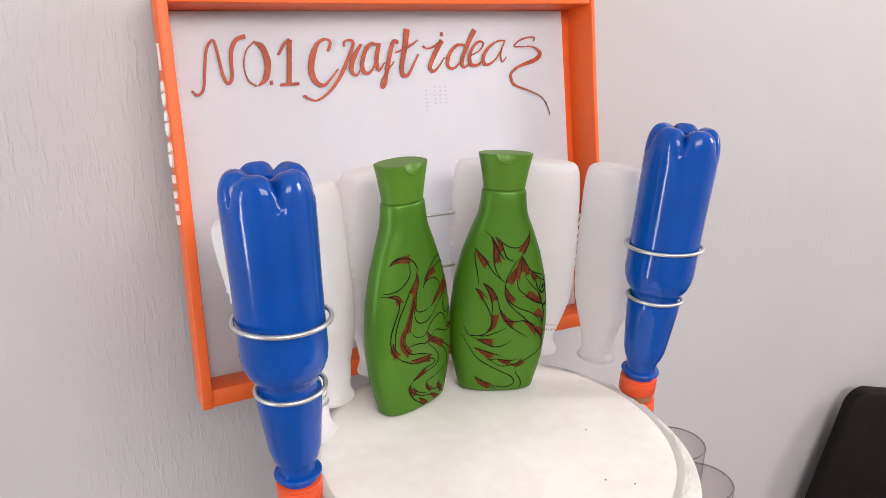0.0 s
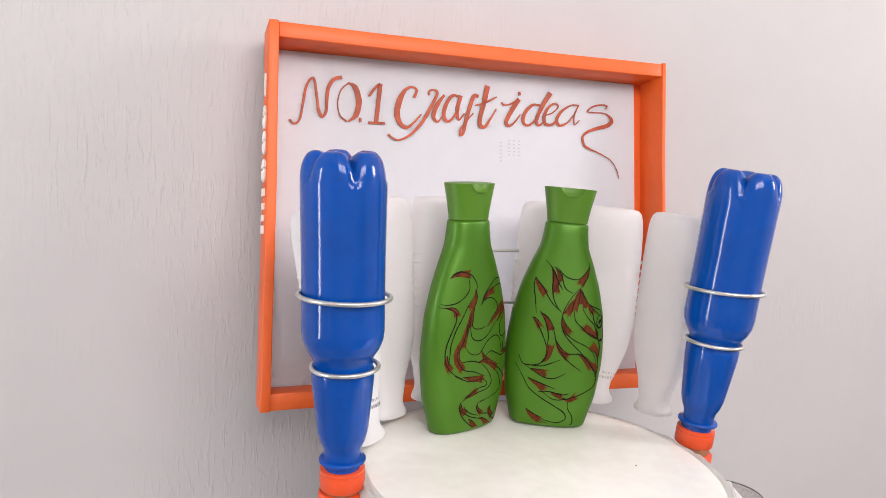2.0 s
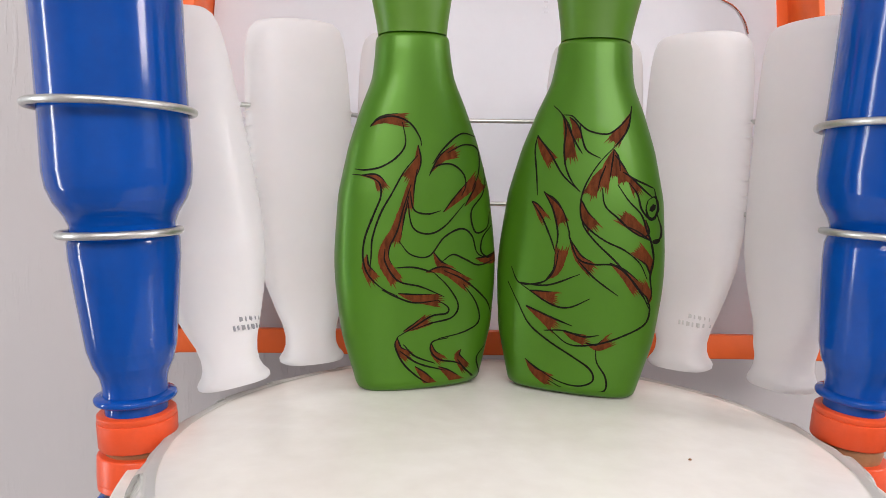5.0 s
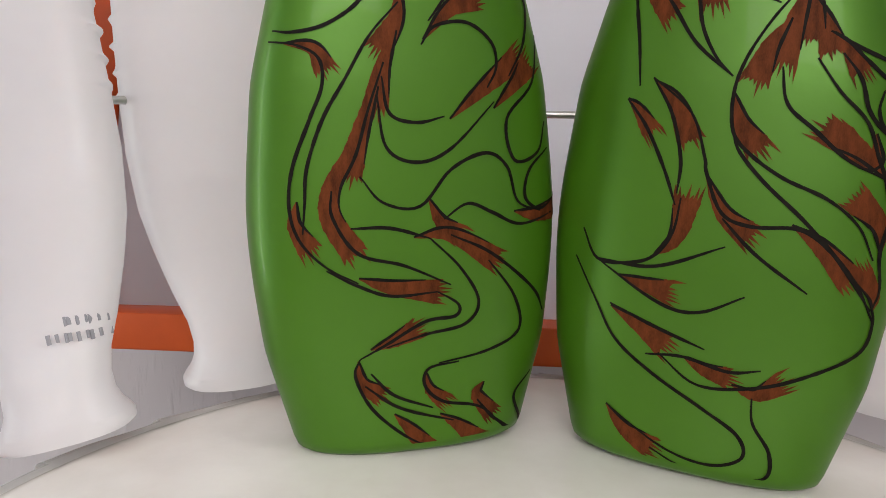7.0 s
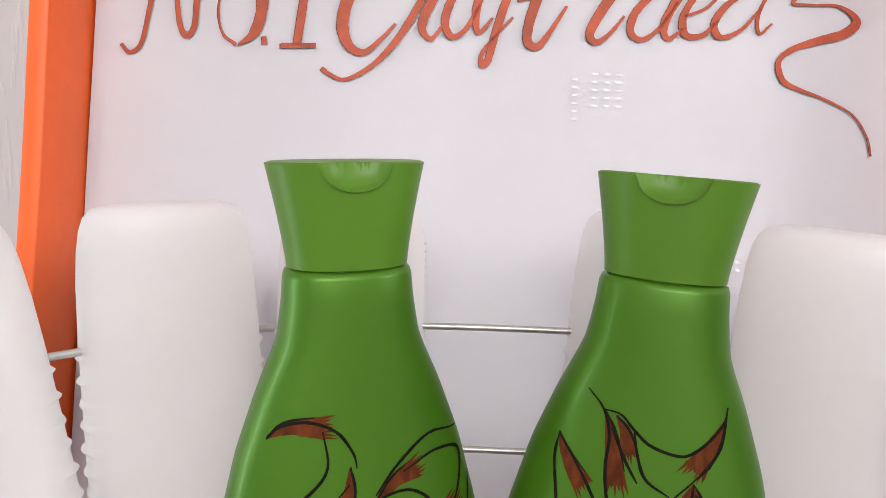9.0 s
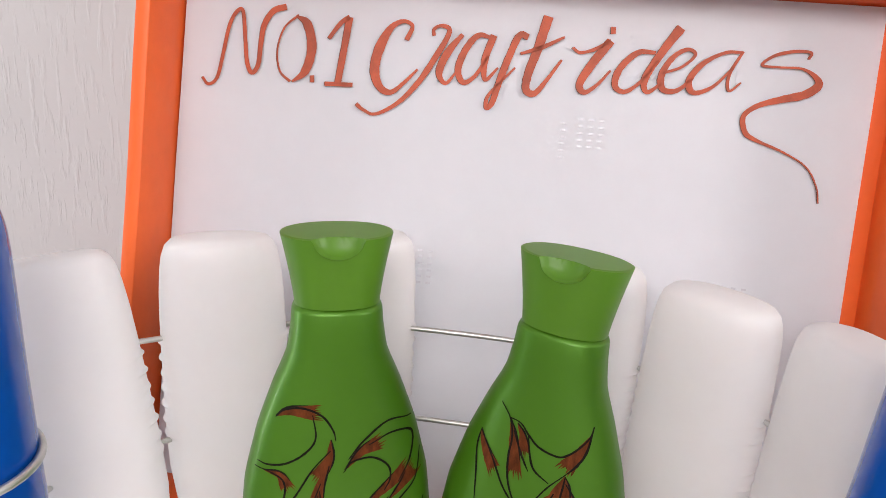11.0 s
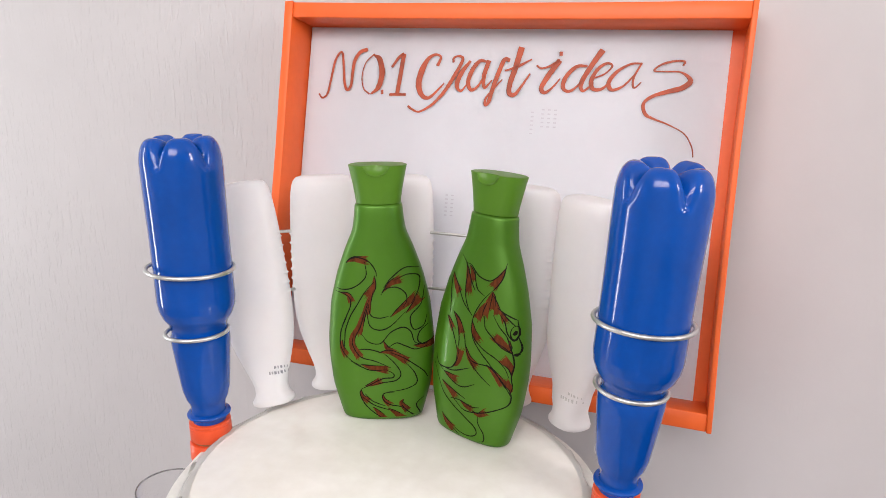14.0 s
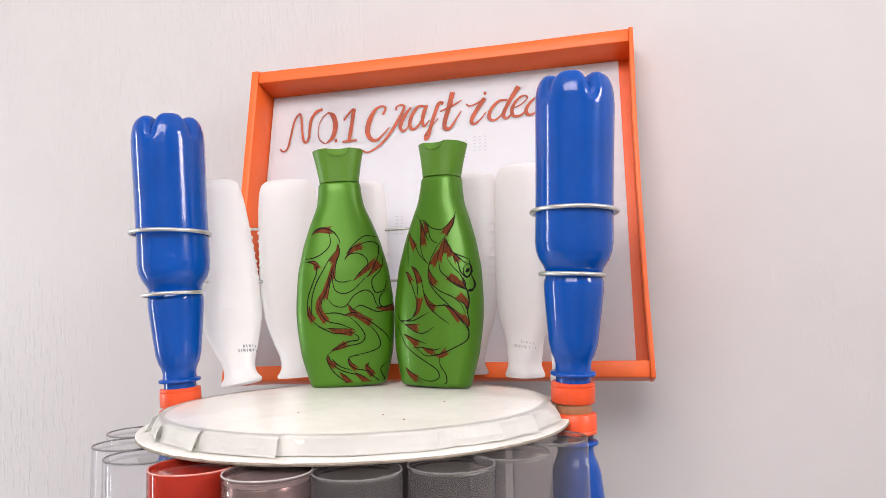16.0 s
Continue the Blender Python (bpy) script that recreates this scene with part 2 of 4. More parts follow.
# ---- room ----
def slab(name, lo, hi, material, label, category):
    ob = part(name, box_bm(lo, hi), material, smooth=False)
    return tagged(ob, label, category, kind="structure")


WALL_Y = 0.121
slab("wall_north", (-2.4, WALL_Y, 0), (2.6, WALL_Y + 0.15, 2.7), WALL, "off-white painted plaster wall with brush streaks", "wall")
slab("wall_south", (-2.4, -3.15, 0), (2.6, -3.0, 2.7), PLAIN, "plain off-white plaster wall", "wall")
slab("floor", (-2.4, -3.15, -0.1), (2.6, WALL_Y + 0.15, 0), FLOORM, "plain beige tiled floor", "floor")
slab("ceiling", (-2.4, -3.15, 2.7), (2.6, WALL_Y + 0.15, 2.8), PLAIN, "plain white painted ceiling", "ceiling")


def wall_with_window(name, x0, x1, y0, y1, z0, z1):
    bm = bmesh.new()
    for lo, hi in (((x0, -3.0, 0), (x1, y0, 2.7)), ((x0, y1, 0), (x1, WALL_Y, 2.7)), ((x0, y0, 0), (x1, y1, z0)), ((x0, y0, z1), (x1, y1, 2.7))):
        box_bm(lo, hi, bm=bm)
    return tagged(part(name, bm, PLAIN, smooth=False), "plain off-white plaster wall with a window opening", "wall", kind="structure")


wall_with_window("wall_west", -2.4, -2.2, -0.85, -0.25, 0.3, 2.0)
wall_with_window("wall_east", 2.4, 2.6, -1.6, -0.6, 1.3, 2.5)


# ---- stool under the tower ----
TABLE_Z = 0.849
CX, CY = 0.0, -0.151
stool = empty("stool", pose(CX, CY, 0), "plain round wooden stool under the bottle tower", "stool")
part("seat", lathe_bm([(TABLE_Z - 0.03, 0.17), (TABLE_Z - 0.028, 0.196), (TABLE_Z - 0.004, 0.2), (TABLE_Z, 0.197)], 64), TABLEM, stool)
for k in range(4):
    a = math.pi / 4 + k * math.pi / 2
    part("leg", tube_bm([Vector((0.14 * math.cos(a), 0.14 * math.sin(a), TABLE_Z - 0.02)), Vector((0.17 * math.cos(a), 0.17 * math.sin(a), 0))], 0.015), TABLEM, stool)


# ---- sign: a shallow orange box with a lettered sheet ----
SIGN = pose(0.0095, 0.0005, 1.1095, -10.5, -0.7, 1.9)
SW, SH, SD = 0.2195, 0.365, 0.046
sign = empty("wall_sign", SIGN, "shallow orange cardboard box with a hand-lettered white sheet", "sign")
T = 0.0045


def wavy_panel(lo, hi, axis, amp, n=14):
    """A card panel, long along axis, that bows a little."""
    bm = box_bm(lo, hi, 0.0008)
    bmesh.ops.subdivide_edges(bm, edges=[e for e in bm.edges if abs((e.verts[0].co - e.verts[1].co)[axis]) > 0.05], cuts=n)
    other = 2 if axis == 0 else 0
    for v in bm.verts:
        s = (v.co[axis] - lo[axis]) / (hi[axis] - lo[axis])
        v.co[other] += amp * math.sin(math.pi * s) + 0.0004 * noise.noise(Vector((s * 6, lo[0], lo[2])))
    return bm


part("back_panel", box_bm((-SW + T, SD - 0.003, T), (SW - T, SD, SH - T)), ORANGE, sign)
left = wavy_panel((-SW, 0.0, 0.0), (-SW + 2 * T, SD, SH), 2, 0.001)
for v in left.verts:
    v.co.x -= 0.006 * (1 - v.co.z / SH)
part("left_side", left, ORANGE, sign)
part("right_side", wavy_panel((SW - T, 0.0, 0.0), (SW, SD, SH), 2, -0.002), ORANGE, sign)
part("top_side", wavy_panel((-SW + 2 * T, 0.0012, SH - 0.0155), (SW - T, SD, SH - 0.001), 0, -0.0012), ORANGE, sign)
part("bottom_side", wavy_panel((-SW + 2 * T - 0.006, 0.0012, 0.001), (SW - T, SD, 0.0165), 0, 0.0008), ORANGE, sign)
PY = 0.040
sheet = bmesh.new()
nx, nz = 40, 32
x0, x1, z0, z1 = -SW + 0.0105, SW - 0.016, 0.012, SH - 0.0165
gridv = [[sheet.verts.new((x0 - 0.005 * (1 - j / nz) + (x1 - x0 + 0.005 * (1 - j / nz)) * i / nx, PY + 0.0006 * noise.noise(Vector((i * 0.15, j * 0.17, 3.1))) * min(1, j / 6, (nz - j) / 6), z0 + (z1 - z0) * j / nz)) for i in range(nx + 1)] for j in range(nz + 1)]
for j in range(nz):
    for i in range(nx):
        sheet.faces.new((gridv[j][i], gridv[j][i + 1], gridv[j + 1][i + 1], gridv[j + 1][i]))
bmesh.ops.solidify(sheet, geom=sheet.faces[:], thickness=0.0004)
part("sheet", sheet, PAPER, sign, "white paper sheet with faint print showing through")


def ribbon(bm, pts, widths, depth):
    """A flat brush stroke in the x-z plane at the given depth."""
    line = spline(pts, 6)
    n = len(line)
    last = None
    for i, p in enumerate(line):
        a, b = line[max(0, i - 1)], line[min(n - 1, i + 1)]
        t = (b - a).normalized()
        w = lerp([(k / (len(widths) - 1), v) for k, v in enumerate(widths)], i / (n - 1)) / 2
        s = Vector((-t.y, t.x, 0)) * w * (1 + 0.12 * noise.noise(Vector((p.x * 0.4, p.y * 0.4, 7))))
        q = [bm.verts.new(((p + o * s).x / 1000, depth, (p + o * s).y / 1000)) for o in (1, -1)]
        if last:
            bm.faces.new((last[0], q[0], q[1], last[1]))
        last = q


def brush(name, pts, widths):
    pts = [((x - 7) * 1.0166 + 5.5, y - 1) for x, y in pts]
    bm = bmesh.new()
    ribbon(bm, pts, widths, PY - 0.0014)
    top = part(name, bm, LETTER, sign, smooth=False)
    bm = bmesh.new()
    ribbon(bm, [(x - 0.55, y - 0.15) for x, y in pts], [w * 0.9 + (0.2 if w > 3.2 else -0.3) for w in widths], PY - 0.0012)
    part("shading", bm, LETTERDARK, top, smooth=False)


brush("letter_n", [(-190.8, 281), (-186.4, 276.9), (-181, 281.7), (-178, 296.9), (-175, 313.9), (-170.8, 322.6), (-166.9, 322.9), (-164.4, 306.3), (-162.4, 292.4), (-159, 285.9), (-155.2, 291.2), (-154.3, 304.2), (-152.8, 315.6), (-147.4, 324.5), (-139.5, 327.4)], (1.6, 2.2, 2.4, 2.2, 2.6, 2.8, 3.4, 3.8))
brush("letter_o", [(-131.5, 323), (-139.9, 314.9), (-143.6, 301.1), (-141.1, 288.3), (-134.2, 282.5)], (1.6, 1.0, 1.0, 1.6))
brush("letter_o", [(-132.6, 322.3), (-125.7, 317.8), (-122, 303.8), (-125.2, 289.4), (-133, 282.6)], (1.2, 5.5, 6.0, 5.0, 1.2))
brush("full_stop", [(-121.6, 285), (-119.3, 285.2)], (4.2, 4.2))
brush("digit_one", [(-111.7, 310.3), (-105, 320), (-99.8, 323.8)], (2.5, 3.0))
brush("digit_one", [(-99.8, 323.8), (-101.8, 305.3), (-104.3, 283.3)], (4.2, 4.2))
brush("digit_one", [(-112.4, 282.8), (-95, 283.4)], (2.6, 2.6))
brush("letter_c", [(-64.1, 312.7), (-61.3, 321.1), (-67.3, 323.5), (-74.4, 318.9), (-80.1, 306.9), (-82.2, 294), (-78.5, 283.9), (-71.3, 280.8), (-63.7, 287.1), (-56, 295.8)], (3, 2, 3, 6, 6, 4, 2.4, 1.4))
brush("letter_r", [(-47.9, 316.3), (-48, 320.4), (-43.2, 322.5), (-38.8, 319.3), (-45.3, 304.8), (-54.7, 288.3), (-66.4, 274.8), (-79.4, 267), (-87.1, 268.9), (-91.8, 272.1)], (2, 2, 3, 3.6, 2.6, 1.8, 2.4))
brush("letter_r", [(-30.9, 318.2), (-36.9, 310.1), (-41.6, 300.9), (-42.7, 293.2), (-38.3, 288.8), (-32.9, 295.6)], (2.5, 4.5, 4.5, 2.4, 1.2))
brush("letter_a", [(-14.2, 317.6), (-21.6, 318.3), (-28.3, 309.5), (-31.7, 297.5), (-27.9, 290.1), (-21.2, 294.7), (-14.6, 306.9)], (2, 3.6, 4.2, 3.4, 2.4, 1.6))
brush("letter_a", [(-12.4, 319), (-16.4, 303.9), (-15, 292.7), (-8.3, 300.3)], (4, 4, 2.5, 1.2))
brush("letter_f", [(7.7, 319.3), (2.6, 320.1), (-2.2, 307.8), (-6.9, 291.5), (-9.8, 279.4), (-12.9, 276.3), (-13, 282.2), (-8.1, 289.6), (1.7, 301)], (3.4, 4, 4, 3.4, 2.6, 1.6, 1.2))
brush("letter_t", [(18.2, 332.1), (14.1, 313.8), (9.9, 298.6), (9.4, 289), (14.5, 286.9), (20.7, 295.1), (28.2, 307.6)], (6, 5, 4.6, 4, 2.6, 1.4))
brush("letter_t", [(4.1, 309.5), (16, 313.9), (28.6, 320.9)], (1.6, 2.8, 1.4))
brush("letter_i", [(33.8, 315.2), (38.4, 312.6), (46.1, 314.9), (55.1, 320.5)], (1.6, 1.8, 2.4))
brush("letter_i", [(55.1, 320.5), (46.2, 307.1), (40, 294.6), (43.3, 289.9), (50.3, 295.2), (56.7, 303.6)], (5, 5, 3.6, 2, 1.2))
brush("letter_i", [(54.4, 326.5), (57, 326.7)], (4, 4))
brush("letter_d", [(80.8, 315.6), (70.9, 314.9), (61.9, 305.1), (60.1, 295.3), (66, 292), (74.5, 298.7), (82.9, 311.5)], (2, 3.4, 4, 3, 2, 1.4))
brush("letter_d", [(93.3, 330.7), (84.2, 315.9), (76.5, 300), (78.6, 292.8), (85.8, 298.2)], (5.4, 4.4, 4, 2.6, 1.4))
brush("letter_e", [(86.3, 304.4), (96.3, 308.7), (102.9, 316), (98.2, 318.7), (90.9, 313.9), (85.7, 303.7), (87.1, 295.2), (95.2, 295.1), (103.1, 303)], (1.4, 1.6, 2, 3, 4, 3, 1.4))
brush("letter_a", [(128.7, 319.1), (119.1, 318.4), (107.7, 311.4), (101.1, 301.1), (104.6, 294.5), (114.7, 298.9), (124.7, 310.7)], (1.6, 2, 3.4, 3.6, 2, 1.2))
brush("letter_a", [(128.7, 319.7), (122.7, 306.2), (123.6, 297), (129.6, 302.3)], (1.4, 1.8, 1.6, 1))
brush("letter_s", [(164.1, 317.9), (164.8, 321.7), (155.7, 321.7), (145.3, 318.4), (139.8, 313), (148.8, 312.4), (162.8, 312.1), (171.4, 305.1), (165.1, 298.4), (152.6, 294.5), (140.2, 289.9), (133.4, 283.3), (135.6, 274.1), (142.5, 270.1), (156.5, 265.2), (170.6, 257.8), (177.9, 246.8), (180.1, 237.4)], (1.4, 1.6, 2, 1.6, 1.2, 1.4, 4.8, 4.6, 3, 2.8, 3, 1.6, 0.8, 0.8, 0.8))

# faint print that shows through the sheet
for gx, gz, cols, rows_ in ((0.031, 0.250, 1, 6), (0.041, 0.257, 3, 5), (-0.048, 0.165, 2, 6), (0.115, 0.165, 3, 5), (0.14, 0.17, 2, 4)):
    bm = bmesh.new()
    for i in range(cols):
        for j in range(rows_):
            x0, z0 = (gx + i * 0.006) * 1000, (gz + j * 0.004) * 1000
            ribbon(bm, [(x0, z0), (x0 + 1.4, z0), (x0 + 2.8, z0)], (1.3, 1.3), PY - 0.0010)
    part("faint_print", bm, PRINT, sign, smooth=False)
# print on the outer side, too small to read
for k, (z, h) in enumerate(((0.297, 0.022), (0.266, 0.022), (0.241, 0.022), (0.2145, 0.022), (0.201, 0.007), (0.188, 0.006), (0.177, 0.006), (0.165, 0.008))):
    if k in (1, 2, 3):
        bm = tube_bm([Vector((-SW - 0.0042, 0.022 + 0.0075 * math.cos(a), z + h / 2 + 0.0095 * math.sin(a))) for a in np.linspace(0, 2 * math.pi, 20, False)], 0.0022, True, 6)
    else:
        bm = box_bm((-SW - 0.0060, 0.0195 if k == 0 else 0.016, z), (-SW - 0.0010, 0.0245 if k == 0 else 0.028, z + h), 0.0003)
    for v in bm.verts:
        v.co.x += 0.006 * v.co.z / SH - 0.0012
    part("printed_mark", bm, WHITEINK, sign, smooth=False)


# ---- round card tray ----
TOP_Z, RIM_Z = 1.112, 1.0965
R_TOP, R_RIM = 0.1500, 0.1630
tray = empty("round_tray", pose(CX, CY, RIM_Z), "round white cardboard tray with folded tabs round its edge", "tray")


def wob(a, k, amp):
    return amp * noise.noise(Vector((2.2 * math.cos(a), 2.2 * math.sin(a), k)))


def dome(r):
    """The sheet is highest in its middle and falls towards its edge."""
    return 0.0048 * (0.36 - (r / 0.15) ** 2)


def wobbly_disc(profile, k, amp, n=120, sag=0.0):
    rings = []
    for z, r in profile:
        ring = []
        for i in range(n):
            a = 2 * math.pi * i / n
            rr = r * (1 + wob(a, k, amp))
            ring.append((rr * math.cos(a), rr * math.sin(a), z + sag * noise.noise(Vector((rr * 9 * math.cos(a), rr * 9 * math.sin(a), k)))))
        rings.append(ring)
    return rings_bm(rings)


part("base_board", wobbly_disc([(-0.0022, 0.02), (-0.0022, R_RIM - 0.0004), (-0.0018, R_RIM), (0.0004, R_RIM + 0.0003), (0.0008, R_RIM - 0.0003), (0.0008, 0.02)], 1.0, 0.012, sag=0.0016), CARDBASE, tray, "grey-white cardboard base disc", smooth=False)
DT = TOP_Z - RIM_Z
TOP_RINGS = [(0.001, R_TOP - 0.004), (DT - 0.008, R_TOP - 0.001), (DT - 0.0048, R_TOP - 0.0012), (DT - 0.0003 + dome(R_TOP - 0.004), R_TOP - 0.0038)]
TOP_RINGS += [(DT + dome(r), r) for r in np.linspace(R_TOP - 0.008, 0.006, 22)]
part("top_sheet", wobbly_disc(TOP_RINGS, 2.0, 0.006, sag=0.0009), CARD, tray)
rim_line = []
for i in range(160):
    a = 2 * math.pi * i / 160
    rr = R_RIM * (1 + wob(a, 1.0, 0.012)) - 0.0004 + 0.0006 * noise.noise(Vector((a * 14, 3, 0)))
    rim_line.append(Vector((rr * math.cos(a), rr * math.sin(a), -0.0011 + 0.0016 * noise.noise(Vector((rr * 9 * math.cos(a), rr * 9 * math.sin(a), 1.0))))))
part("torn_edge", tube_bm(rim_line, 0.0011, True, 6), BOARDEDGE, tray, "torn brown edge of raw cardboard")
rng = random.Random(4)
TABS = 20
cuts = [2 * math.pi * (i + 0.36 * (rng.random() - 0.5)) / TABS for i in range(TABS)]
for i in range(TABS):
    a0 = cuts[i] - 0.006
    a1 = cuts[(i + 1) % TABS] + (2 * math.pi if i == TABS - 1 else 0) + 0.012 + 0.02 * rng.random()
    flare, lift = 0.0008 + 0.0030 * rng.random(), 0.0014 + 0.0030 * rng.random()
    bm = bmesh.new()
    nseg = 14
    front = []
    for s in range(nseg + 1):
        u = s / nseg
        a = a0 + (a1 - a0) * u
        chord = 0.0016 * math.sin(math.pi * u)
        tilt = lift * u
        col = []
        E = DT + dome(R_TOP)
        for z, r, k in ((E + 0.0006, R_TOP - 0.0060, 0.0), (E + 0.0004, R_TOP - 0.0022, 0.3), (E - 0.0001, R_TOP - 0.0008, 0.6), (E - 0.0012, R_TOP + 0.0002, 0.85), (E - 0.0035, R_TOP + 0.0009, 1.0),
                        (E * 0.45, R_TOP + 0.0014 + flare * 0.40, 1.0), (E * 0.18, R_TOP + 0.0014 + flare * 0.8, 1.0), (0.0016, R_TOP + 0.0014 + flare * 1.3, 1.0)):
            rr = r * (1 + wob(a, 2.0, 0.006)) + k * (tilt - chord) + 0.0022 * k * noise.noise(Vector((a * 9, z * 90, i * 3.1)))
            zz = z + (0.0005 * noise.noise(Vector((rr * 9 * math.cos(a), rr * 9 * math.sin(a), 2.0))) if k < 0.6 else 0) + 0.0002 * k * u
            col.append(bm.verts.new((rr * math.cos(a), rr * math.sin(a), zz)))
        front.append(col)
    for p_, q_ in zip(front, front[1:]):
        for k in range(7):
            bm.faces.new((p_[k], q_[k], q_[k + 1], p_[k + 1]))
    bmesh.ops.solidify(bm, geom=bm.faces[:], thickness=0.0005)
    part("tab", bm, LITTABM, tray, smooth=False)
# specks of dirt on the sheet
for sx, sy in ((0.0496, -0.0824), (0.068, -0.094), (-0.012, -0.083), (0.075, -0.02)):
    part("speck", lathe_bm([(DT + 0.0002, 0.0008), (DT + 0.0007, 0.0005)], 7), GLUE, tray).location = (sx, sy, dome(math.hypot(sx, sy)))


# ---- blue bottle columns ----
BODY = [(0.0, 0.0132), (0.0058, 0.0132), (0.0064, 0.0168), (0.0072, 0.0174), (0.0084, 0.0174), (0.0092, 0.0168), (0.0098, 0.0138), (0.014, 0.0136), (0.018, 0.0145), (0.023, 0.0168), (0.03, 0.0187),
        (0.04, 0.0198), (0.055, 0.0214), (0.07, 0.0228), (0.077, 0.0229), (0.0805, 0.0217), (0.084, 0.0215), (0.088, 0.0231), (0.094, 0.0269), (0.1, 0.0291), (0.107, 0.0300),
        (0.13, 0.0298), (0.16, 0.0298), (0.19, 0.0302), (0.208, 0.0304), (0.2115, 0.0303)]
R_B, H_B = 0.0303, 0.2115


def blue_bottle_bm(n=100):
    """A soda bottle standing on its mouth, with five feet at the far end."""
    prof = []
    for h in sorted(set([a for a, b in BODY] + [float(v) for v in np.linspace(0.02, H_B, 60)])):
        prof.append((float(h), lerp(BODY, h)))
    rings = [[(r * math.cos(2 * math.pi * i / n), r * math.sin(2 * math.pi * i / n), z) for i in range(n)] for z, r in prof]
    steps = 22
    for k in range(1, steps + 1):
        s = k / steps
        ring = []
        for i in range(n):
            a = 2 * math.pi * i / n
            lobe = abs(math.cos(2.5 * a)) ** 0.55
            lobe = lobe * lobe * (3 - 2 * lobe)
            # foot: over a rounded rim, then down into the hub
            if s < 0.62:
                q = s / 0.62 * math.pi / 2
                rf, hf = 0.019 + 0.0114 * math.cos(q) ** 0.8, H_B + 0.022 * math.sin(q) ** 0.9
            else:
                q = (s - 0.62) / 0.38
                rf, hf = 0.019 * (1 - q) + 0.0005 * q, H_B + 0.022 - 0.009 * q * q * (3 - 2 * q)
            q = s * math.pi / 2
            rv, hv = R_B * math.cos(q) * 0.95 + 0.0005, H_B - 0.001 + 0.018 * math.sin(q)
            rv = min(rv, R_B - 0.001 - 0.003 * min(1, s * 4))
            r, h = rv + (rf - rv) * lobe, hv + (hf - hv) * lobe
            ring.append((r * math.cos(a), r * math.sin(a), h))
        rings.append(ring)
    return rings_bm(rings)


def cap_bm(h):
    n, rings = 72, []
    for z, r, k in ((0, 0.0161, 0), (0.0004, 0.0166, 0), (0.0028, 0.0167, 0), (0.0031, 0.0164, 0), (0.0034, 0.0167, 0.0002), (h - 0.0008, 0.0166, 0.0002), (h - 0.0002, 0.0163, 0), (h, 0.0155, 0)):
        rings.append([((r + k * (i % 2)) * math.cos(2 * math.pi * i / n), (r + k * (i % 2)) * math.sin(2 * math.pi * i / n), z) for i in range(n)])
    return rings_bm(rings)


def blue_column(seam, top, turn, gap, label):
    seam, top = Vector(seam), Vector(top)
    axis = (top - seam).normalized()
    rot = axis.to_track_quat("Z", "Y").to_matrix().to_4x4()
    column = empty("bottle_column", Matrix.Translation(seam), label, "plastic bottles", "blue bottle columns")
    m = rot @ pose(0, 0, 0, 0, 0, turn)
    upper = part("upper_bottle", blue_bottle_bm(), BLUE, column)
    upper.matrix_local = m @ Matrix.Diagonal((1, 1, (top - seam).length / 0.2335, 1))
    c1 = part("upper_cap", cap_bm(0.0155), CAPM, column, "orange screw cap")
    c1.matrix_local = m @ pose(0, 0, 0.0015) @ pose(0, 0, 0, 180)
    z = -0.014 - gap
    g = part("glue_joint", lathe_bm([(z - 0.001, 0.0128), (z + gap * 0.5, 0.0140), (-0.0125, 0.0132)], 24), GLUE, column, "brown glue joint")
    c2 = part("lower_cap", cap_bm(0.0155), CAPM, column, "orange screw cap")
    c2.matrix_local = pose(0, 0, z - 0.0155) @ pose(0, 0, 0, 0, 0, 30)
    zl = z - 0.0145
    tall = (seam.z + zl) - TABLE_Z
    low = part("lower_bottle", blue_bottle_bm(), BLUE, column)
    low.matrix_local = pose(0, 0, zl) @ pose(0, 0, 0, 180, 0, turn + 20) @ Matrix.Diagonal((1, 1, tall / 0.2335, 1))
    part("neck_band", lathe_bm([(zl - 0.0056, 0.0136), (zl - 0.0052, 0.0140), (zl - 0.0012, 0.0140), (zl - 0.0008, 0.0136)], 40), NECKM, column, "dark purple bottle neck")
    return column, axis


blue_column((-0.1642, -0.1506, 1.1175), (-0.1760, -0.1547, 1.3522), 22, 0.003, "two blue-painted soda bottles joined mouth to mouth by orange caps")
blue_column((0.1653, -0.1254, 1.1215), (0.1763, -0.1368, 1.3579), 5, 0.008, "two blue-painted soda bottles joined by orange caps and brown glue")


# ---- wire frame: two bent wires, with rings round the blue bottles ----
def wire_loop(cx, cy, cz, r, lean, tilt):
    return [Vector((cx + r * math.cos(a), cy + r * math.sin(a), cz + lean * r * math.cos(a) + tilt * r * math.sin(a))) for a in np.linspace(0, 2 * math.pi, 40, False)]


def threaded_wire(z, start, stops, end):
    """A wire bent from one ring to the other, through the middles of the white bottles."""
    line = spline([(*start, z)] + [(x, y, z + 0.0008 * math.sin(40 * x)) for x, y in stops] + [(*end, z)], 10)
    return tube_bm(line, 0.0014)


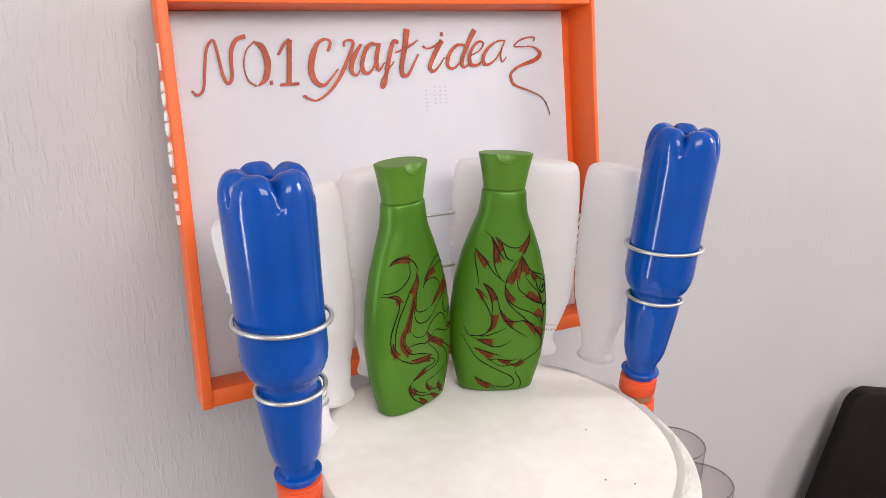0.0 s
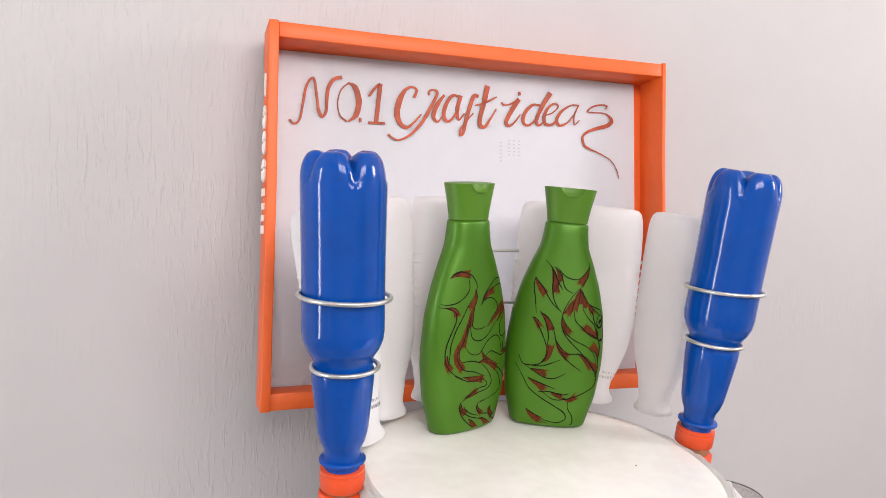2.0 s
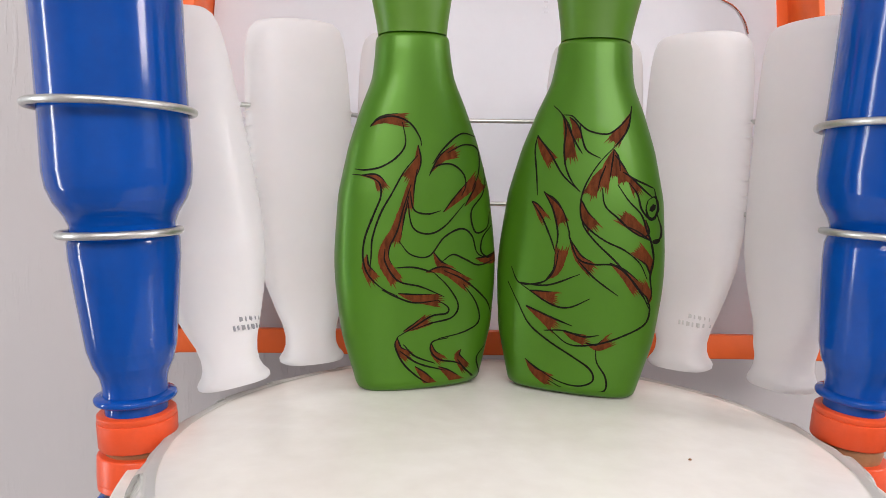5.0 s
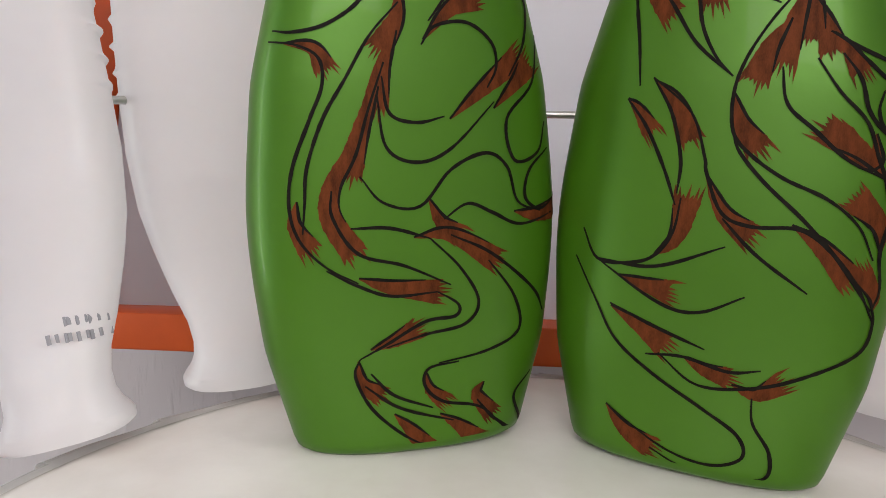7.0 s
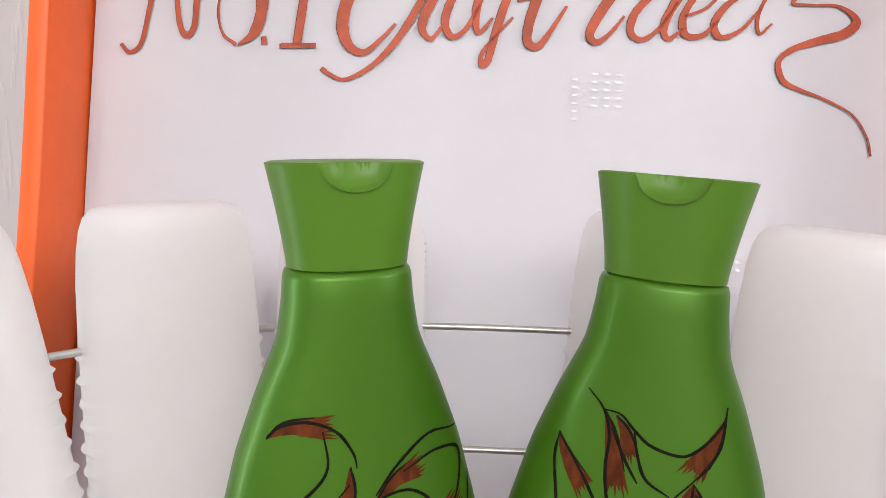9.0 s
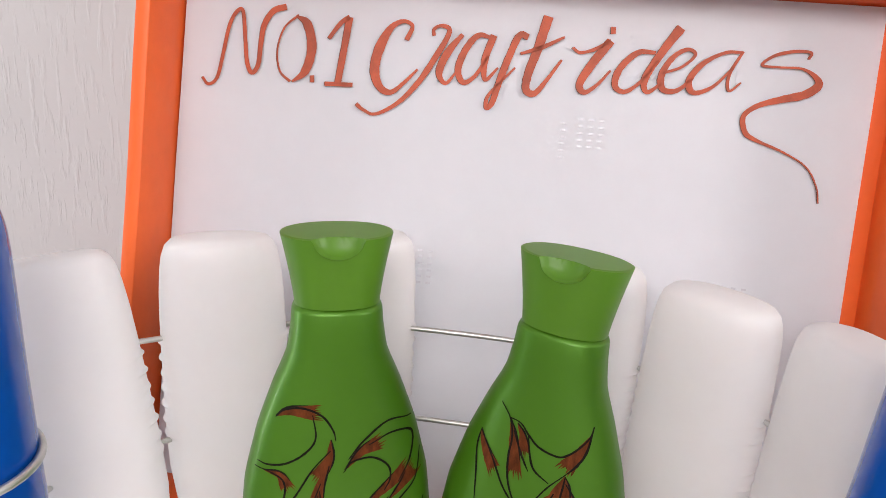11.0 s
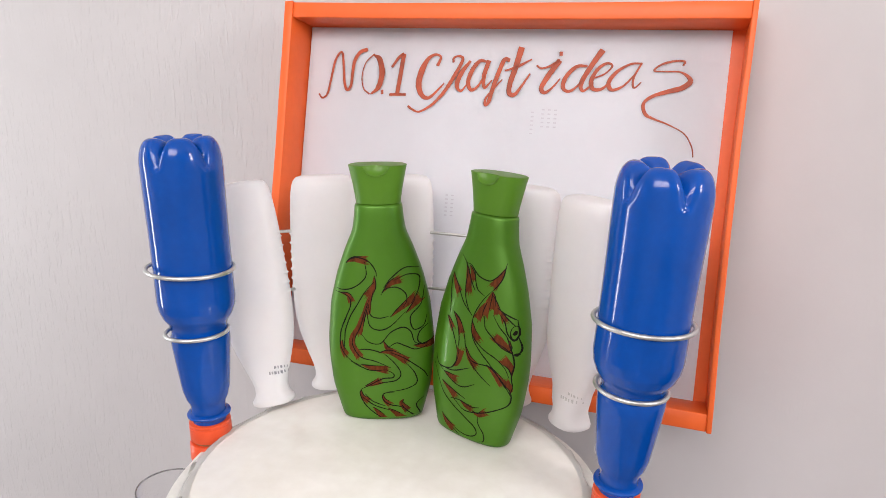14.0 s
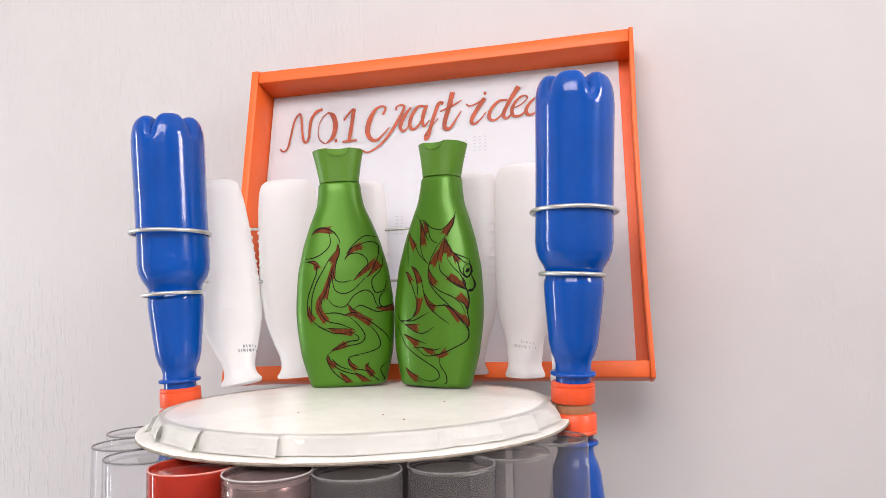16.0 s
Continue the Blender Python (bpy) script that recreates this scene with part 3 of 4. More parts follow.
frame_wire = empty("wire_frame", pose(0, 0, 0), "bent aluminium wire frame that rings the blue bottles", "wire frame")
WR = 0.0017
part("ring", tube_bm(wire_loop(-0.1705, -0.1565, 1.2505, 0.0328, 0.0, -0.02), WR, True), WIRE, frame_wire)
part("ring", tube_bm(wire_loop(-0.1675, -0.1565, 1.1985, 0.0240, 0.05, 0.0), WR, True), WIRE, frame_wire)
part("ring", tube_bm(wire_loop(0.1715, -0.1315, 1.2530, 0.0328, -0.02, -0.03), WR, True), WIRE, frame_wire)
part("ring", tube_bm(wire_loop(0.1680, -0.1310, 1.2050, 0.0240, -0.05, 0.0), WR, True), WIRE, frame_wire)
part("upper_wire", threaded_wire(1.2620, (-0.1735, -0.1245), [(-0.1702, -0.0862), (-0.1178, -0.0390), (-0.0586, -0.0039), (0.0587, -0.0010), (0.1152, -0.0283), (0.1612, -0.0674)], (0.1730, -0.0995)), WIRE, frame_wire)
part("lower_wire", threaded_wire(1.2100, (-0.1660, -0.1335), [(-0.1585, -0.0900), (-0.1140, -0.0418), (-0.0576, -0.0061), (0.0577, -0.0037), (0.1145, -0.0288), (0.1598, -0.0678)], (0.1690, -0.1080)), WIRE, frame_wire)


# ---- white bottles threaded on the wires ----
WPROF = [(0.0, 0.0168), (0.0008, 0.0181), (0.0028, 0.0183), (0.0042, 0.0174), (0.0065, 0.0155), (0.01, 0.0141), (0.015, 0.0138), (0.022, 0.0150), (0.032, 0.0186), (0.045, 0.0223), (0.06, 0.0259), (0.078, 0.0280), (0.095, 0.0285),
         (0.11, 0.0286), (0.13, 0.0284), (0.15, 0.0282), (0.168, 0.0276), (0.18, 0.0267), (0.187, 0.0256), (0.1915, 0.0241), (0.1942, 0.0216), (0.1954, 0.0175), (0.1957, 0.0078)]


def white_half(h):
    """Half the bottle's width and depth at a height."""
    w = lerp(WPROF, h) * (1.07 if h > 0.05 else 1 + 0.07 * h / 0.05)
    d = min(w, 0.0152 if h < 0.03 else 0.0115 + 0.0055 * min(1, (h - 0.03) / 0.04)) if h < 0.185 else w * 0.61
    return w, d


def white_bottle_bm(low, high, n=64):
    rings = []
    hs = sorted(set([h for h, r in WPROF] + [float(v) for v in np.linspace(0.05, 0.18, 110)]))
    for h in [h for h in hs if low <= h <= high]:
        w, d = white_half(h)
        ring = []
        for i in range(n):
            a = 2 * math.pi * i / n
            c, s = math.cos(a), math.sin(a)
            e = 2 / 2.5
            x, y = w * math.copysign(abs(c) ** e, c), d * math.copysign(abs(s) ** e, s)
            if 0.094 < h < 0.150:
                x += math.copysign(0.0014 * max(0, math.sin((h - 0.094) * 2 * math.pi / 0.0080)) ** 6 * abs(c) ** 6, c)
            ring.append((x, y, h))
        rings.append(ring)
    return rings_bm(rings)


def white_bottle(foot, top, angle, label, stamp=None):
    foot, top = Vector(foot), Vector(top)
    axis = (top - foot).normalized()
    q = axis.to_track_quat("Z", "Y").to_matrix().to_4x4()
    x = Vector((-math.sin(radians(angle)), math.cos(radians(angle)), 0))
    x = (x - x.dot(axis) * axis).normalized()
    y = axis.cross(x)
    m = Matrix((x, y, axis)).transposed().to_4x4()
    m.translation = foot
    ob = empty("white_bottle", m, label, "plastic bottle", "white bottles")
    part("body", white_bottle_bm(0.0042, 1.0), MILK, ob)
    part("mouth_rim", white_bottle_bm(0.0, 0.0042), MILK, ob)
    if stamp:
        for r in range(2):
            for k in range(9 - 2 * r):
                u, h = -0.0172 + 0.0017 * k + 0.0005 * (k % 3), 0.026 + 0.0042 * r + 0.0002 * k
                w, d = white_half(h + 0.001)
                b = box_bm((-0.0003 - 0.0002 * (k % 3), -0.0004, 0.0004 * (k % 2)), (0.0004, 0.0003, 0.0027), 0.0001)
                v = d * (1 - abs(u / w) ** 2.5) ** 0.4 if abs(u) < w else 0.0
                if v:
                    mark = part("stamped_mark", b, stamp, ob, smooth=False)
                    mark.matrix_local = pose(u, v, h, 0, 0, math.degrees(math.atan2(-u * d, w * v)))
    return ob


WLAB = "milky white plastic bottle upside down on wires"
white_bottle((-0.137, -0.0968, 1.1159), (-0.1814, -0.0827, 1.3111), 117, WLAB + ", grey stamp", STAMP)
white_bottle((-0.107, -0.047, 1.1167), (-0.1218, -0.036, 1.3153), 116, WLAB)
white_bottle((-0.0559, -0.01, 1.117), (-0.0595, -0.0018, 1.3123), 118, WLAB)
white_bottle((0.056, -0.0087, 1.117), (0.0596, 0.0017, 1.3123), 69, WLAB)
white_bottle((0.1133, -0.0296, 1.1166), (0.1158, -0.0279, 1.3103), 54.8, WLAB + ", faint grey stamp", FAINTSTAMP)
white_bottle((0.1572, -0.0686, 1.1169), (0.1625, -0.067, 1.31), 23.3, WLAB)


# ---- green shampoo bottles ----
GW = [(0, 0.032), (0.0015, 0.0341), (0.004, 0.0351), (0.03, 0.042), (0.05, 0.0441), (0.06, 0.0448), (0.07, 0.0449), (0.08, 0.0443), (0.105, 0.0418), (0.13, 0.0356), (0.15, 0.0284), (0.165, 0.0219), (0.178, 0.0201), (0.1845, 0.0196), (0.1862, 0.019), (0.1868, 0.0176), (0.1892, 0.0160)]
GD = [(0, 0.0139), (0.0015, 0.0159), (0.004, 0.017), (0.03, 0.0192), (0.06, 0.0205), (0.08, 0.0202), (0.105, 0.0193), (0.13, 0.0172), (0.15, 0.0159), (0.178, 0.0146), (0.1845, 0.0143), (0.1862, 0.0138), (0.1868, 0.0126), (0.1892, 0.0120)]


def smooth_table(table, h):
    """The table's value at h, eased over its corners."""
    return (lerp(table, h - 0.004) + 2 * lerp(table, h) + lerp(table, h + 0.004)) / 4 if 0.012 < h < 0.172 else lerp(table, h)


def oval(w, d, n, e):
    out = []
    for i in range(n):
        a = 2 * math.pi * i / n
        c, s = math.cos(a), math.sin(a)
        out.append((w * math.copysign(abs(c) ** (2 / e), c), d * math.copysign(abs(s) ** (2 / e), s)))
    return out


def green_body_bm(n=96):
    hs = sorted(set([h for h, r in GW] + [float(v) for v in np.linspace(0.006, 0.178, 70)]))
    return rings_bm([[(x, y, h) for x, y in oval(smooth_table(GW, h), smooth_table(GD, h), n, 2.4)] for h in hs])


CAP_H0, CAP_H1 = 0.1874, 0.2180


def green_cap_bm(n=160):
    rings = []
    def notch(x, y, edge):
        q = (x / 0.0105) ** 2 + ((y + edge) / 0.0058) ** 2
        return 0.0078 * max(0.0, 1 - q) ** 0.5
    w1, d1 = 0.0238, 0.0170
    for s in np.linspace(0, 1, 30):
        w = 0.0184 + (w1 - 0.0184) * s ** 1.25
        d = 0.0140 + (d1 - 0.0140) * s ** 1.25
        ring = []
        for x, y in oval(w, d, n, 2.25):
            z = CAP_H0 + (CAP_H1 - CAP_H0) * s
            if y < 0:
                z = min(z, CAP_H1 - notch(x, y, d1))
            ring.append((x, y, z))
        rings.append(ring)
    for s in np.linspace(0.985, 0.03, 34):
        ring = []
        for x, y in oval(w1 * s, d1 * s, n, 2.25):
            z = CAP_H1 + (0.0004 if s < 0.97 else 0)
            if y < 0:
                z -= notch(x, y, d1)
            ring.append((x, y, z))
        rings.append(ring)
    return rings_bm(rings)


def front_point(u, h, lift):
    h = max(h, 0.0035)
    w, d = smooth_table(GW, h), smooth_table(GD, h)
    u = max(-0.995 * w, min(0.995 * w, u))
    f = max(0.0, 1 - abs(u / w) ** 2.4) ** (1 / 2.4)
    # outward normal of the oval
    gx, gy = math.copysign(abs(u / w) ** 1.4, u) / w, -(f ** 1.4) / d
    l = math.hypot(gx, gy)
    return Vector((u + lift * gx / l, -d * f + lift * gy / l, h))


def surface_ribbon(bm, line, widths, lift):
    n, last = len(line), None
    for i, p in enumerate(line):
        a, b = line[max(0, i - 1)], line[min(n - 1, i + 1)]
        t = (b - a)
        t = t.normalized() if t.length > 1e-9 else Vector((1, 0, 0))
        w = lerp([(k / (len(widths) - 1), v) for k, v in enumerate(widths)], i / max(1, n - 1)) / 2
        w *= 1 + 0.25 * noise.noise(Vector((p.x * 0.5, p.y * 0.5, 2)))
        s = Vector((-t.y, t.x, 0)) * w
        q = [bm.verts.new(front_point((p + o * s).x / 1000, (p + o * s).y / 1000, lift)) for o in (1, 0, -1)]
        if last:
            bm.faces.new((last[0], q[0], q[1], last[1]))
            bm.faces.new((last[1], q[1], q[2], last[2]))
        last = q


def green_bottle(m, label):
    thing = empty("shampoo_bottle", m, label, "shampoo bottle", "green shampoo bottles")
    part("body", green_body_bm(), GREEN, thing)
    part("cap", green_cap_bm(), GREENCAP, thing, "green flip-top cap with a thumb notch")
    return thing


def draw(thing, kind, pts):
    """One pen mark on a bottle's front."""
    line = spline(pts, 7)
    bm = bmesh.new()
    if kind == "ink":
        surface_ribbon(bm, line, (0.45, 0.9, 1.0, 0.9, 0.4), 0.00022)
        return part("pen_line", bm, INK, thing, smooth=False)
    if kind == "dot":
        surface_ribbon(bm, line, (1.8, 2.6, 1.8), 0.00026)
        return part("pen_dot", bm, INK, thing, smooth=False)
    length = sum((a - b).length for a, b in zip(line, line[1:]))
    w = min(6.0, 0.34 * length + 0.8)
    rnd = random.Random(int(pts[0][0] * 10) + 7)
    table = [(0, 0.3), (0.3, w * 0.45), (0.7, w * 0.85), (1, w * 1.15)]
    rows_, lanes, n = [], 7, len(line)
    for i, p in enumerate(line):
        way = (line[min(n - 1, i + 1)] - line[max(0, i - 1)]).normalized()
        side = Vector((-way.y, way.x, 0))
        half = lerp(table, i / (n - 1)) / 2
        row = []
        for k in range(lanes + 1):
            f = 2 * k / lanes - 1
            o = p + side * half * f
            if k in (0, lanes) and i > 2 and (i + k) % 2:
                o += side * f * (0.1 + 0.3 * rnd.random()) + way * (0.4 + 0.8 * rnd.random())
            row.append(bm.verts.new(front_point(o.x / 1000, o.y / 1000, 0.00017)))
        rows_.append(row)
    for p_, q_ in zip(rows_, rows_[1:]):
        for k in range(lanes):
            bm.faces.new((p_[k], q_[k], q_[k + 1], p_[k + 1]))
    edge = bmesh.new()
    surface_ribbon(edge, [p + Vector((-(line[min(n - 1, i + 1)] - line[max(0, i - 1)]).normalized().y, (line[min(n - 1, i + 1)] - line[max(0, i - 1)]).normalized().x, 0)) * lerp(table, i / (n - 1)) * 0.5
                          for i, p in enumerate(line[:int(0.85 * n) + 1])], (0.5, 0.9, 0.8, 0.3), 0.00024)
    part("pen_line", edge, INK, thing, smooth=False)
    for k in range(lanes):
        f = (2 * k + 1) / lanes - 1
        tip = line[-1] + side * (half * f * 1.25 + 0.5 * (rnd.random() - 0.5)) + way * (0.6 + 4.2 * rnd.random())
        bm.faces.new((rows_[-1][k], bm.verts.new(front_point(tip.x / 1000, tip.y / 1000, 0.00017)), rows_[-1][k + 1]))
    return part("pen_shading", bm, RUST, thing, smooth=False)


bottle = green_bottle(pose(-0.0428, -0.0699, TOP_Z + 0.0006, -0.43, -2.45, 0) @ pose(0, 0, 0, 0, 0, 20.88), "glossy green shampoo bottle with a swirling serpent drawn in pen")
draw(bottle, "ink", [(-36.3, 114.6), (-29.6, 113.4), (-24.3, 110.0), (-23.8, 103.2), (-27.3, 94.6), (-32.1, 82.4), (-33.4, 71.9), (-31.1, 63.2), (-24.7, 56.2), (-16.5, 51.6)])
draw(bottle, "ink", [(-26.8, 138.6), (-22.7, 142.5), (-15.0, 143.7), (-7.2, 140.2), (-2.6, 133.4), (-1.5, 128.6)])
draw(bottle, "ink", [(-11.2, 140.8), (-10.1, 130.0), (-14.7, 123.2), (-22.7, 118.2), (-30.4, 116.7), (-35.1, 117.3)])
draw(bottle, "fill", [(-26.6, 139.0), (-20.2, 142.2), (-10.5, 141.9)])
draw(bottle, "fill", [(-32.7, 113.9), (-25.8, 112.6), (-22.8, 107.5)])
draw(bottle, "ink", [(-3.8, 124.0), (-11.4, 115.7), (-17.9, 105.0), (-24.1, 94.6), (-28.5, 82.4), (-29.4, 73.7), (-30.3, 65.0)])
draw(bottle, "fill", [(-31.5, 73.7), (-32.3, 67.6), (-28.8, 61.1)])
draw(bottle, "fill", [(-3.6, 129.2), (-4.3, 120.5), (-9.0, 112.4)])
draw(bottle, "fill", [(-4.6, 117.0), (-8.4, 108.0), (-10.6, 97.5)])
draw(bottle, "fill", [(-9.8, 103.0), (-14.2, 92.5), (-18.0, 80.5)])
draw(bottle, "fill", [(-8.3, 109.0), (-13.6, 96.7), (-17.6, 86.1), (-22.5, 77.3), (-23.0, 69.4), (-17.3, 59.7)])
draw(bottle, "ink", [(-22.6, 76.4), (-22.6, 69.4), (-16.4, 59.7), (-4.2, 55.9), (8.7, 49.8)])
draw(bottle, "fill", [(-16.4, 52.9), (-7.8, 50.1), (5.0, 48.1)])
draw(bottle, "ink", [(-24.7, 55.3), (-16.4, 50.8), (-7.7, 47.7), (5.0, 48.1)])
draw(bottle, "ink", [(5.0, 48.1), (10.8, 44.1), (9.9, 40.8), (1.4, 39.9), (-9.4, 34.1), (-16.7, 30.2)])
draw(bottle, "ink", [(-8.8, 105.5), (-7.0, 96.0), (0.2, 93.6), (7.6, 95.1)])
draw(bottle, "fill", [(9.1, 94.3), (18.7, 102.4), (29.3, 110.5)])
draw(bottle, "fill", [(21.7, 97.0), (28.7, 103.9), (33.2, 108.9)])
draw(bottle, "ink", [(1.8, 113.4), (5.7, 118.2), (14.4, 119.3), (21.4, 114.4), (22.6, 108.0), (19.8, 102.5)])
draw(bottle, "fill", [(2.4, 114.6), (9.7, 122.4), (16.8, 125.7)])
draw(bottle, "ink", [(3.9, 119.4), (10.9, 127.8), (21.4, 135.3), (32.6, 134.0)])
draw(bottle, "ink", [(12.7, 125.3), (23.4, 129.6), (32.7, 127.1), (31.9, 115.5), (26.4, 105.6)])
draw(bottle, "ink", [(-10.1, 100.3), (-8.1, 87.3), (-0.2, 83.3), (9.2, 86.7), (21.8, 98.9)])
draw(bottle, "ink", [(-15.3, 80.0), (-9.4, 73.0), (0.4, 71.7), (9.1, 81.2), (19.2, 85.3), (25.6, 81.2), (28.9, 71.7), (36.9, 68.4)])
draw(bottle, "ink", [(36.9, 117.7), (34.2, 104.2), (25.6, 94.3), (27.9, 83.1), (36.0, 85.1), (38.9, 93.5)])
draw(bottle, "ink", [(39.9, 86.1), (32.9, 80.3), (31.4, 72.6), (36.9, 69.1), (44.4, 72.8)])
draw(bottle, "ink", [(6.9, 68.0), (13.7, 71.9), (20.9, 69.1), (29.9, 65.3), (43.5, 67.9)])
draw(bottle, "fill", [(2.7, 73.8), (5.9, 67.5), (10.6, 63.7)])
draw(bottle, "fill", [(27.6, 68.9), (35.3, 67.6), (44.6, 68.8)])
draw(bottle, "ink", [(-18.1, 66.4), (-7.8, 66.2), (3.0, 63.0)])
draw(bottle, "fill", [(-1.5, 63.4), (8.7, 63.7), (21.9, 55.8)])
draw(bottle, "ink", [(8.7, 63.7), (20.7, 57.7), (34.6, 45.9), (39.2, 37.9)])
draw(bottle, "ink", [(3.0, 63.0), (11.5, 54.3), (16.8, 44.6), (12.9, 38.3), (1.4, 36.2), (-9.4, 33.2)])
draw(bottle, "fill", [(-13.7, 32.8), (-7.6, 34.9), (-1.4, 37.7)])
draw(bottle, "ink", [(19.7, 55.9), (28.0, 44.7), (29.9, 34.5), (20.5, 29.8), (5.2, 27.5)])
draw(bottle, "ink", [(-16.7, 30.2), (-18.0, 25.2), (-13.8, 15.6), (-5.7, 7.3), (1.8, 2.2)])
draw(bottle, "fill", [(-17.2, 29.8), (-16.1, 23.3), (-11.2, 19.3)])
draw(bottle, "fill", [(-7.6, 13.3), (-3.0, 8.1), (1.4, 2.2)])
draw(bottle, "ink", [(-15.5, 22.3), (-5.8, 15.0), (9.6, 9.5)])
draw(bottle, "fill", [(5.5, 12.0), (11.6, 7.3), (16.7, 2.2)])
draw(bottle, "ink", [(-13.8, 25.9), (-7.6, 19.1), (3.6, 14.1)])
draw(bottle, "ink", [(11.0, 27.4), (2.4, 26.2), (1.2, 21.1), (6.4, 15.8), (17.9, 12.3), (27.1, 2.6)])
draw(bottle, "fill", [(1.5, 24.9), (2.5, 20.1), (6.4, 16.2)])
draw(bottle, "fill", [(18.6, 20.2), (16.6, 16.5), (21.6, 9.5)])
draw(bottle, "ink", [(16.7, 14.9), (21.7, 8.5), (29.0, 2.2)])
draw(bottle, "ink", [(35.6, 19.7), (29.3, 13.8), (31.9, 5.5), (31.9, 2.2)])

bottle = green_bottle(pose(0.0403, -0.0716, TOP_Z + 0.0006, -2.98, 2.17, 0) @ pose(0, 0, 0, 0, 0, -18.41), "glossy green shampoo bottle with a horned horse drawn in pen")
draw(bottle, "ink", [(-17.3, 151.8), (-12.0, 146.7), (-9.4, 139.0), (-9.5, 129.5), (-7.7, 119.3), (-3.6, 111.4), (1.0, 106.6)])
draw(bottle, "ink", [(-12.0, 146.7), (-6.7, 146.1), (-2.4, 142.3), (2.5, 138.7), (9.6, 137.1), (14.0, 138.0), (18.7, 142.6), (22.0, 148.0), (22.5, 152.6)])
draw(bottle, "ink", [(22.5, 152.6), (22.1, 141.8), (19.3, 135.1), (15.8, 130.3)])
draw(bottle, "ink", [(-2.4, 142.3), (-0.4, 134.3), (2.7, 128.1), (9.8, 124.5)])
draw(bottle, "ink", [(-9.1, 141.8), (-3.8, 132.4), (0.3, 126.5)])
draw(bottle, "fill", [(-11.6, 146.5), (-8.6, 138.0), (-6.0, 124.8)])
draw(bottle, "fill", [(-8.1, 145.5), (-4.8, 140.8), (-3.4, 134.6)])
draw(bottle, "fill", [(22.4, 149.2), (19.9, 141.6), (15.8, 133.7)])
draw(bottle, "fill", [(15.9, 129.7), (13.8, 121.9), (11.7, 110.4)])
draw(bottle, "fill", [(16.2, 129.1), (17.3, 124.2), (17.4, 116.0)])
draw(bottle, "fill", [(16.6, 126.5), (19.6, 120.5), (22.6, 113.5)])
draw(bottle, "fill", [(12.6, 121.0), (8.8, 114.5), (6.2, 106.0)])
draw(bottle, "ink", [(15.8, 130.3), (9.1, 121.7), (3.8, 111.5), (1.7, 102.6), (2.6, 93.1), (7.1, 87.7), (15.4, 82.3), (25.7, 78.0), (33.2, 72.0), (37.3, 64.1)])
draw(bottle, "ink", [(-24.8, 136.1), (-25.5, 127.9), (-23.3, 115.4), (-21.7, 103.8)])
draw(bottle, "ink", [(-24.8, 136.1), (-16.2, 125.5), (-8.8, 114.9), (1.0, 106.6)])
draw(bottle, "fill", [(-25.0, 135.4), (-21.4, 129.2), (-15.6, 122.2)])
draw(bottle, "ink", [(-18.3, 106.0), (-7.8, 97.3), (-3.3, 86.2), (-2.4, 82.3), (2.3, 72.5), (9.7, 69.8), (20.2, 70.2), (27.2, 66.0), (33.1, 58.8), (38.5, 51.4)])
draw(bottle, "fill", [(-17.9, 105.3), (-12.1, 99.8), (-7.3, 90.4)])
draw(bottle, "ink", [(-24.6, 100.4), (-18.5, 92.8), (-12.8, 82.2), (-9.2, 73.5)])
draw(bottle, "ink", [(-18.3, 106.0), (-12.5, 96.7), (-9.1, 85.3), (-9.1, 76.5)])
draw(bottle, "fill", [(-24.6, 100.4), (-21.6, 97.7), (-17.5, 92.4)])
draw(bottle, "ink", [(-33.5, 64.7), (-28.5, 56.8), (-19.6, 56.9), (-13.2, 59.6), (-9.0, 66.3), (-7.9, 75.5)])
draw(bottle, "fill", [(-13.2, 59.6), (-7.9, 65.2), (-6.3, 75.5)])
draw(bottle, "ink", [(-28.5, 56.8), (-12.5, 56.9), (4.2, 64.1)])
draw(bottle, "ink", [(-27.2, 56.0), (-10.4, 47.2), (-0.3, 46.3), (10.2, 51.9)])
draw(bottle, "fill", [(-22.4, 53.1), (-14.7, 51.6), (-8.5, 50.5)])
draw(bottle, "ink", [(-23.6, 45.0), (-10.7, 40.6), (2.2, 36.7)])
draw(bottle, "fill", [(-23.4, 44.3), (-14.9, 40.0), (-8.1, 36.1)])
draw(bottle, "ink", [(-12.7, 32.8), (-2.8, 33.8), (8.4, 31.8), (16.1, 33.4)])
draw(bottle, "fill", [(-2.8, 33.8), (2.3, 31.4), (8.6, 30.2)])
draw(bottle, "ink", [(-9.4, 33.7), (1.5, 26.8), (16.2, 28.9), (28.8, 34.6), (37.7, 40.8), (39.5, 48.4), (38.1, 53.9)])
draw(bottle, "ink", [(2.6, 93.1), (4.7, 88.1), (11.5, 80.7), (22.0, 71.6), (33.7, 59.0), (39.5, 48.4)])
draw(bottle, "fill", [(-2.7, 82.2), (2.7, 72.6), (9.5, 67.4)])
draw(bottle, "fill", [(18.6, 71.1), (25.7, 66.3), (33.1, 58.8)])
draw(bottle, "fill", [(1.7, 102.6), (4.3, 95.2), (8.9, 89.1)])
draw(bottle, "ink", [(2.6, 71.2), (11.3, 63.0), (24.1, 54.5)])
draw(bottle, "ink", [(12.0, 109.2), (14.1, 100.3), (20.9, 94.3), (28.5, 88.0), (37.4, 83.8)])
draw(bottle, "fill", [(37.9, 83.8), (31.6, 90.0), (23.0, 94.9)])
draw(bottle, "fill", [(34.1, 94.5), (34.3, 87.7), (26.2, 93.1)])
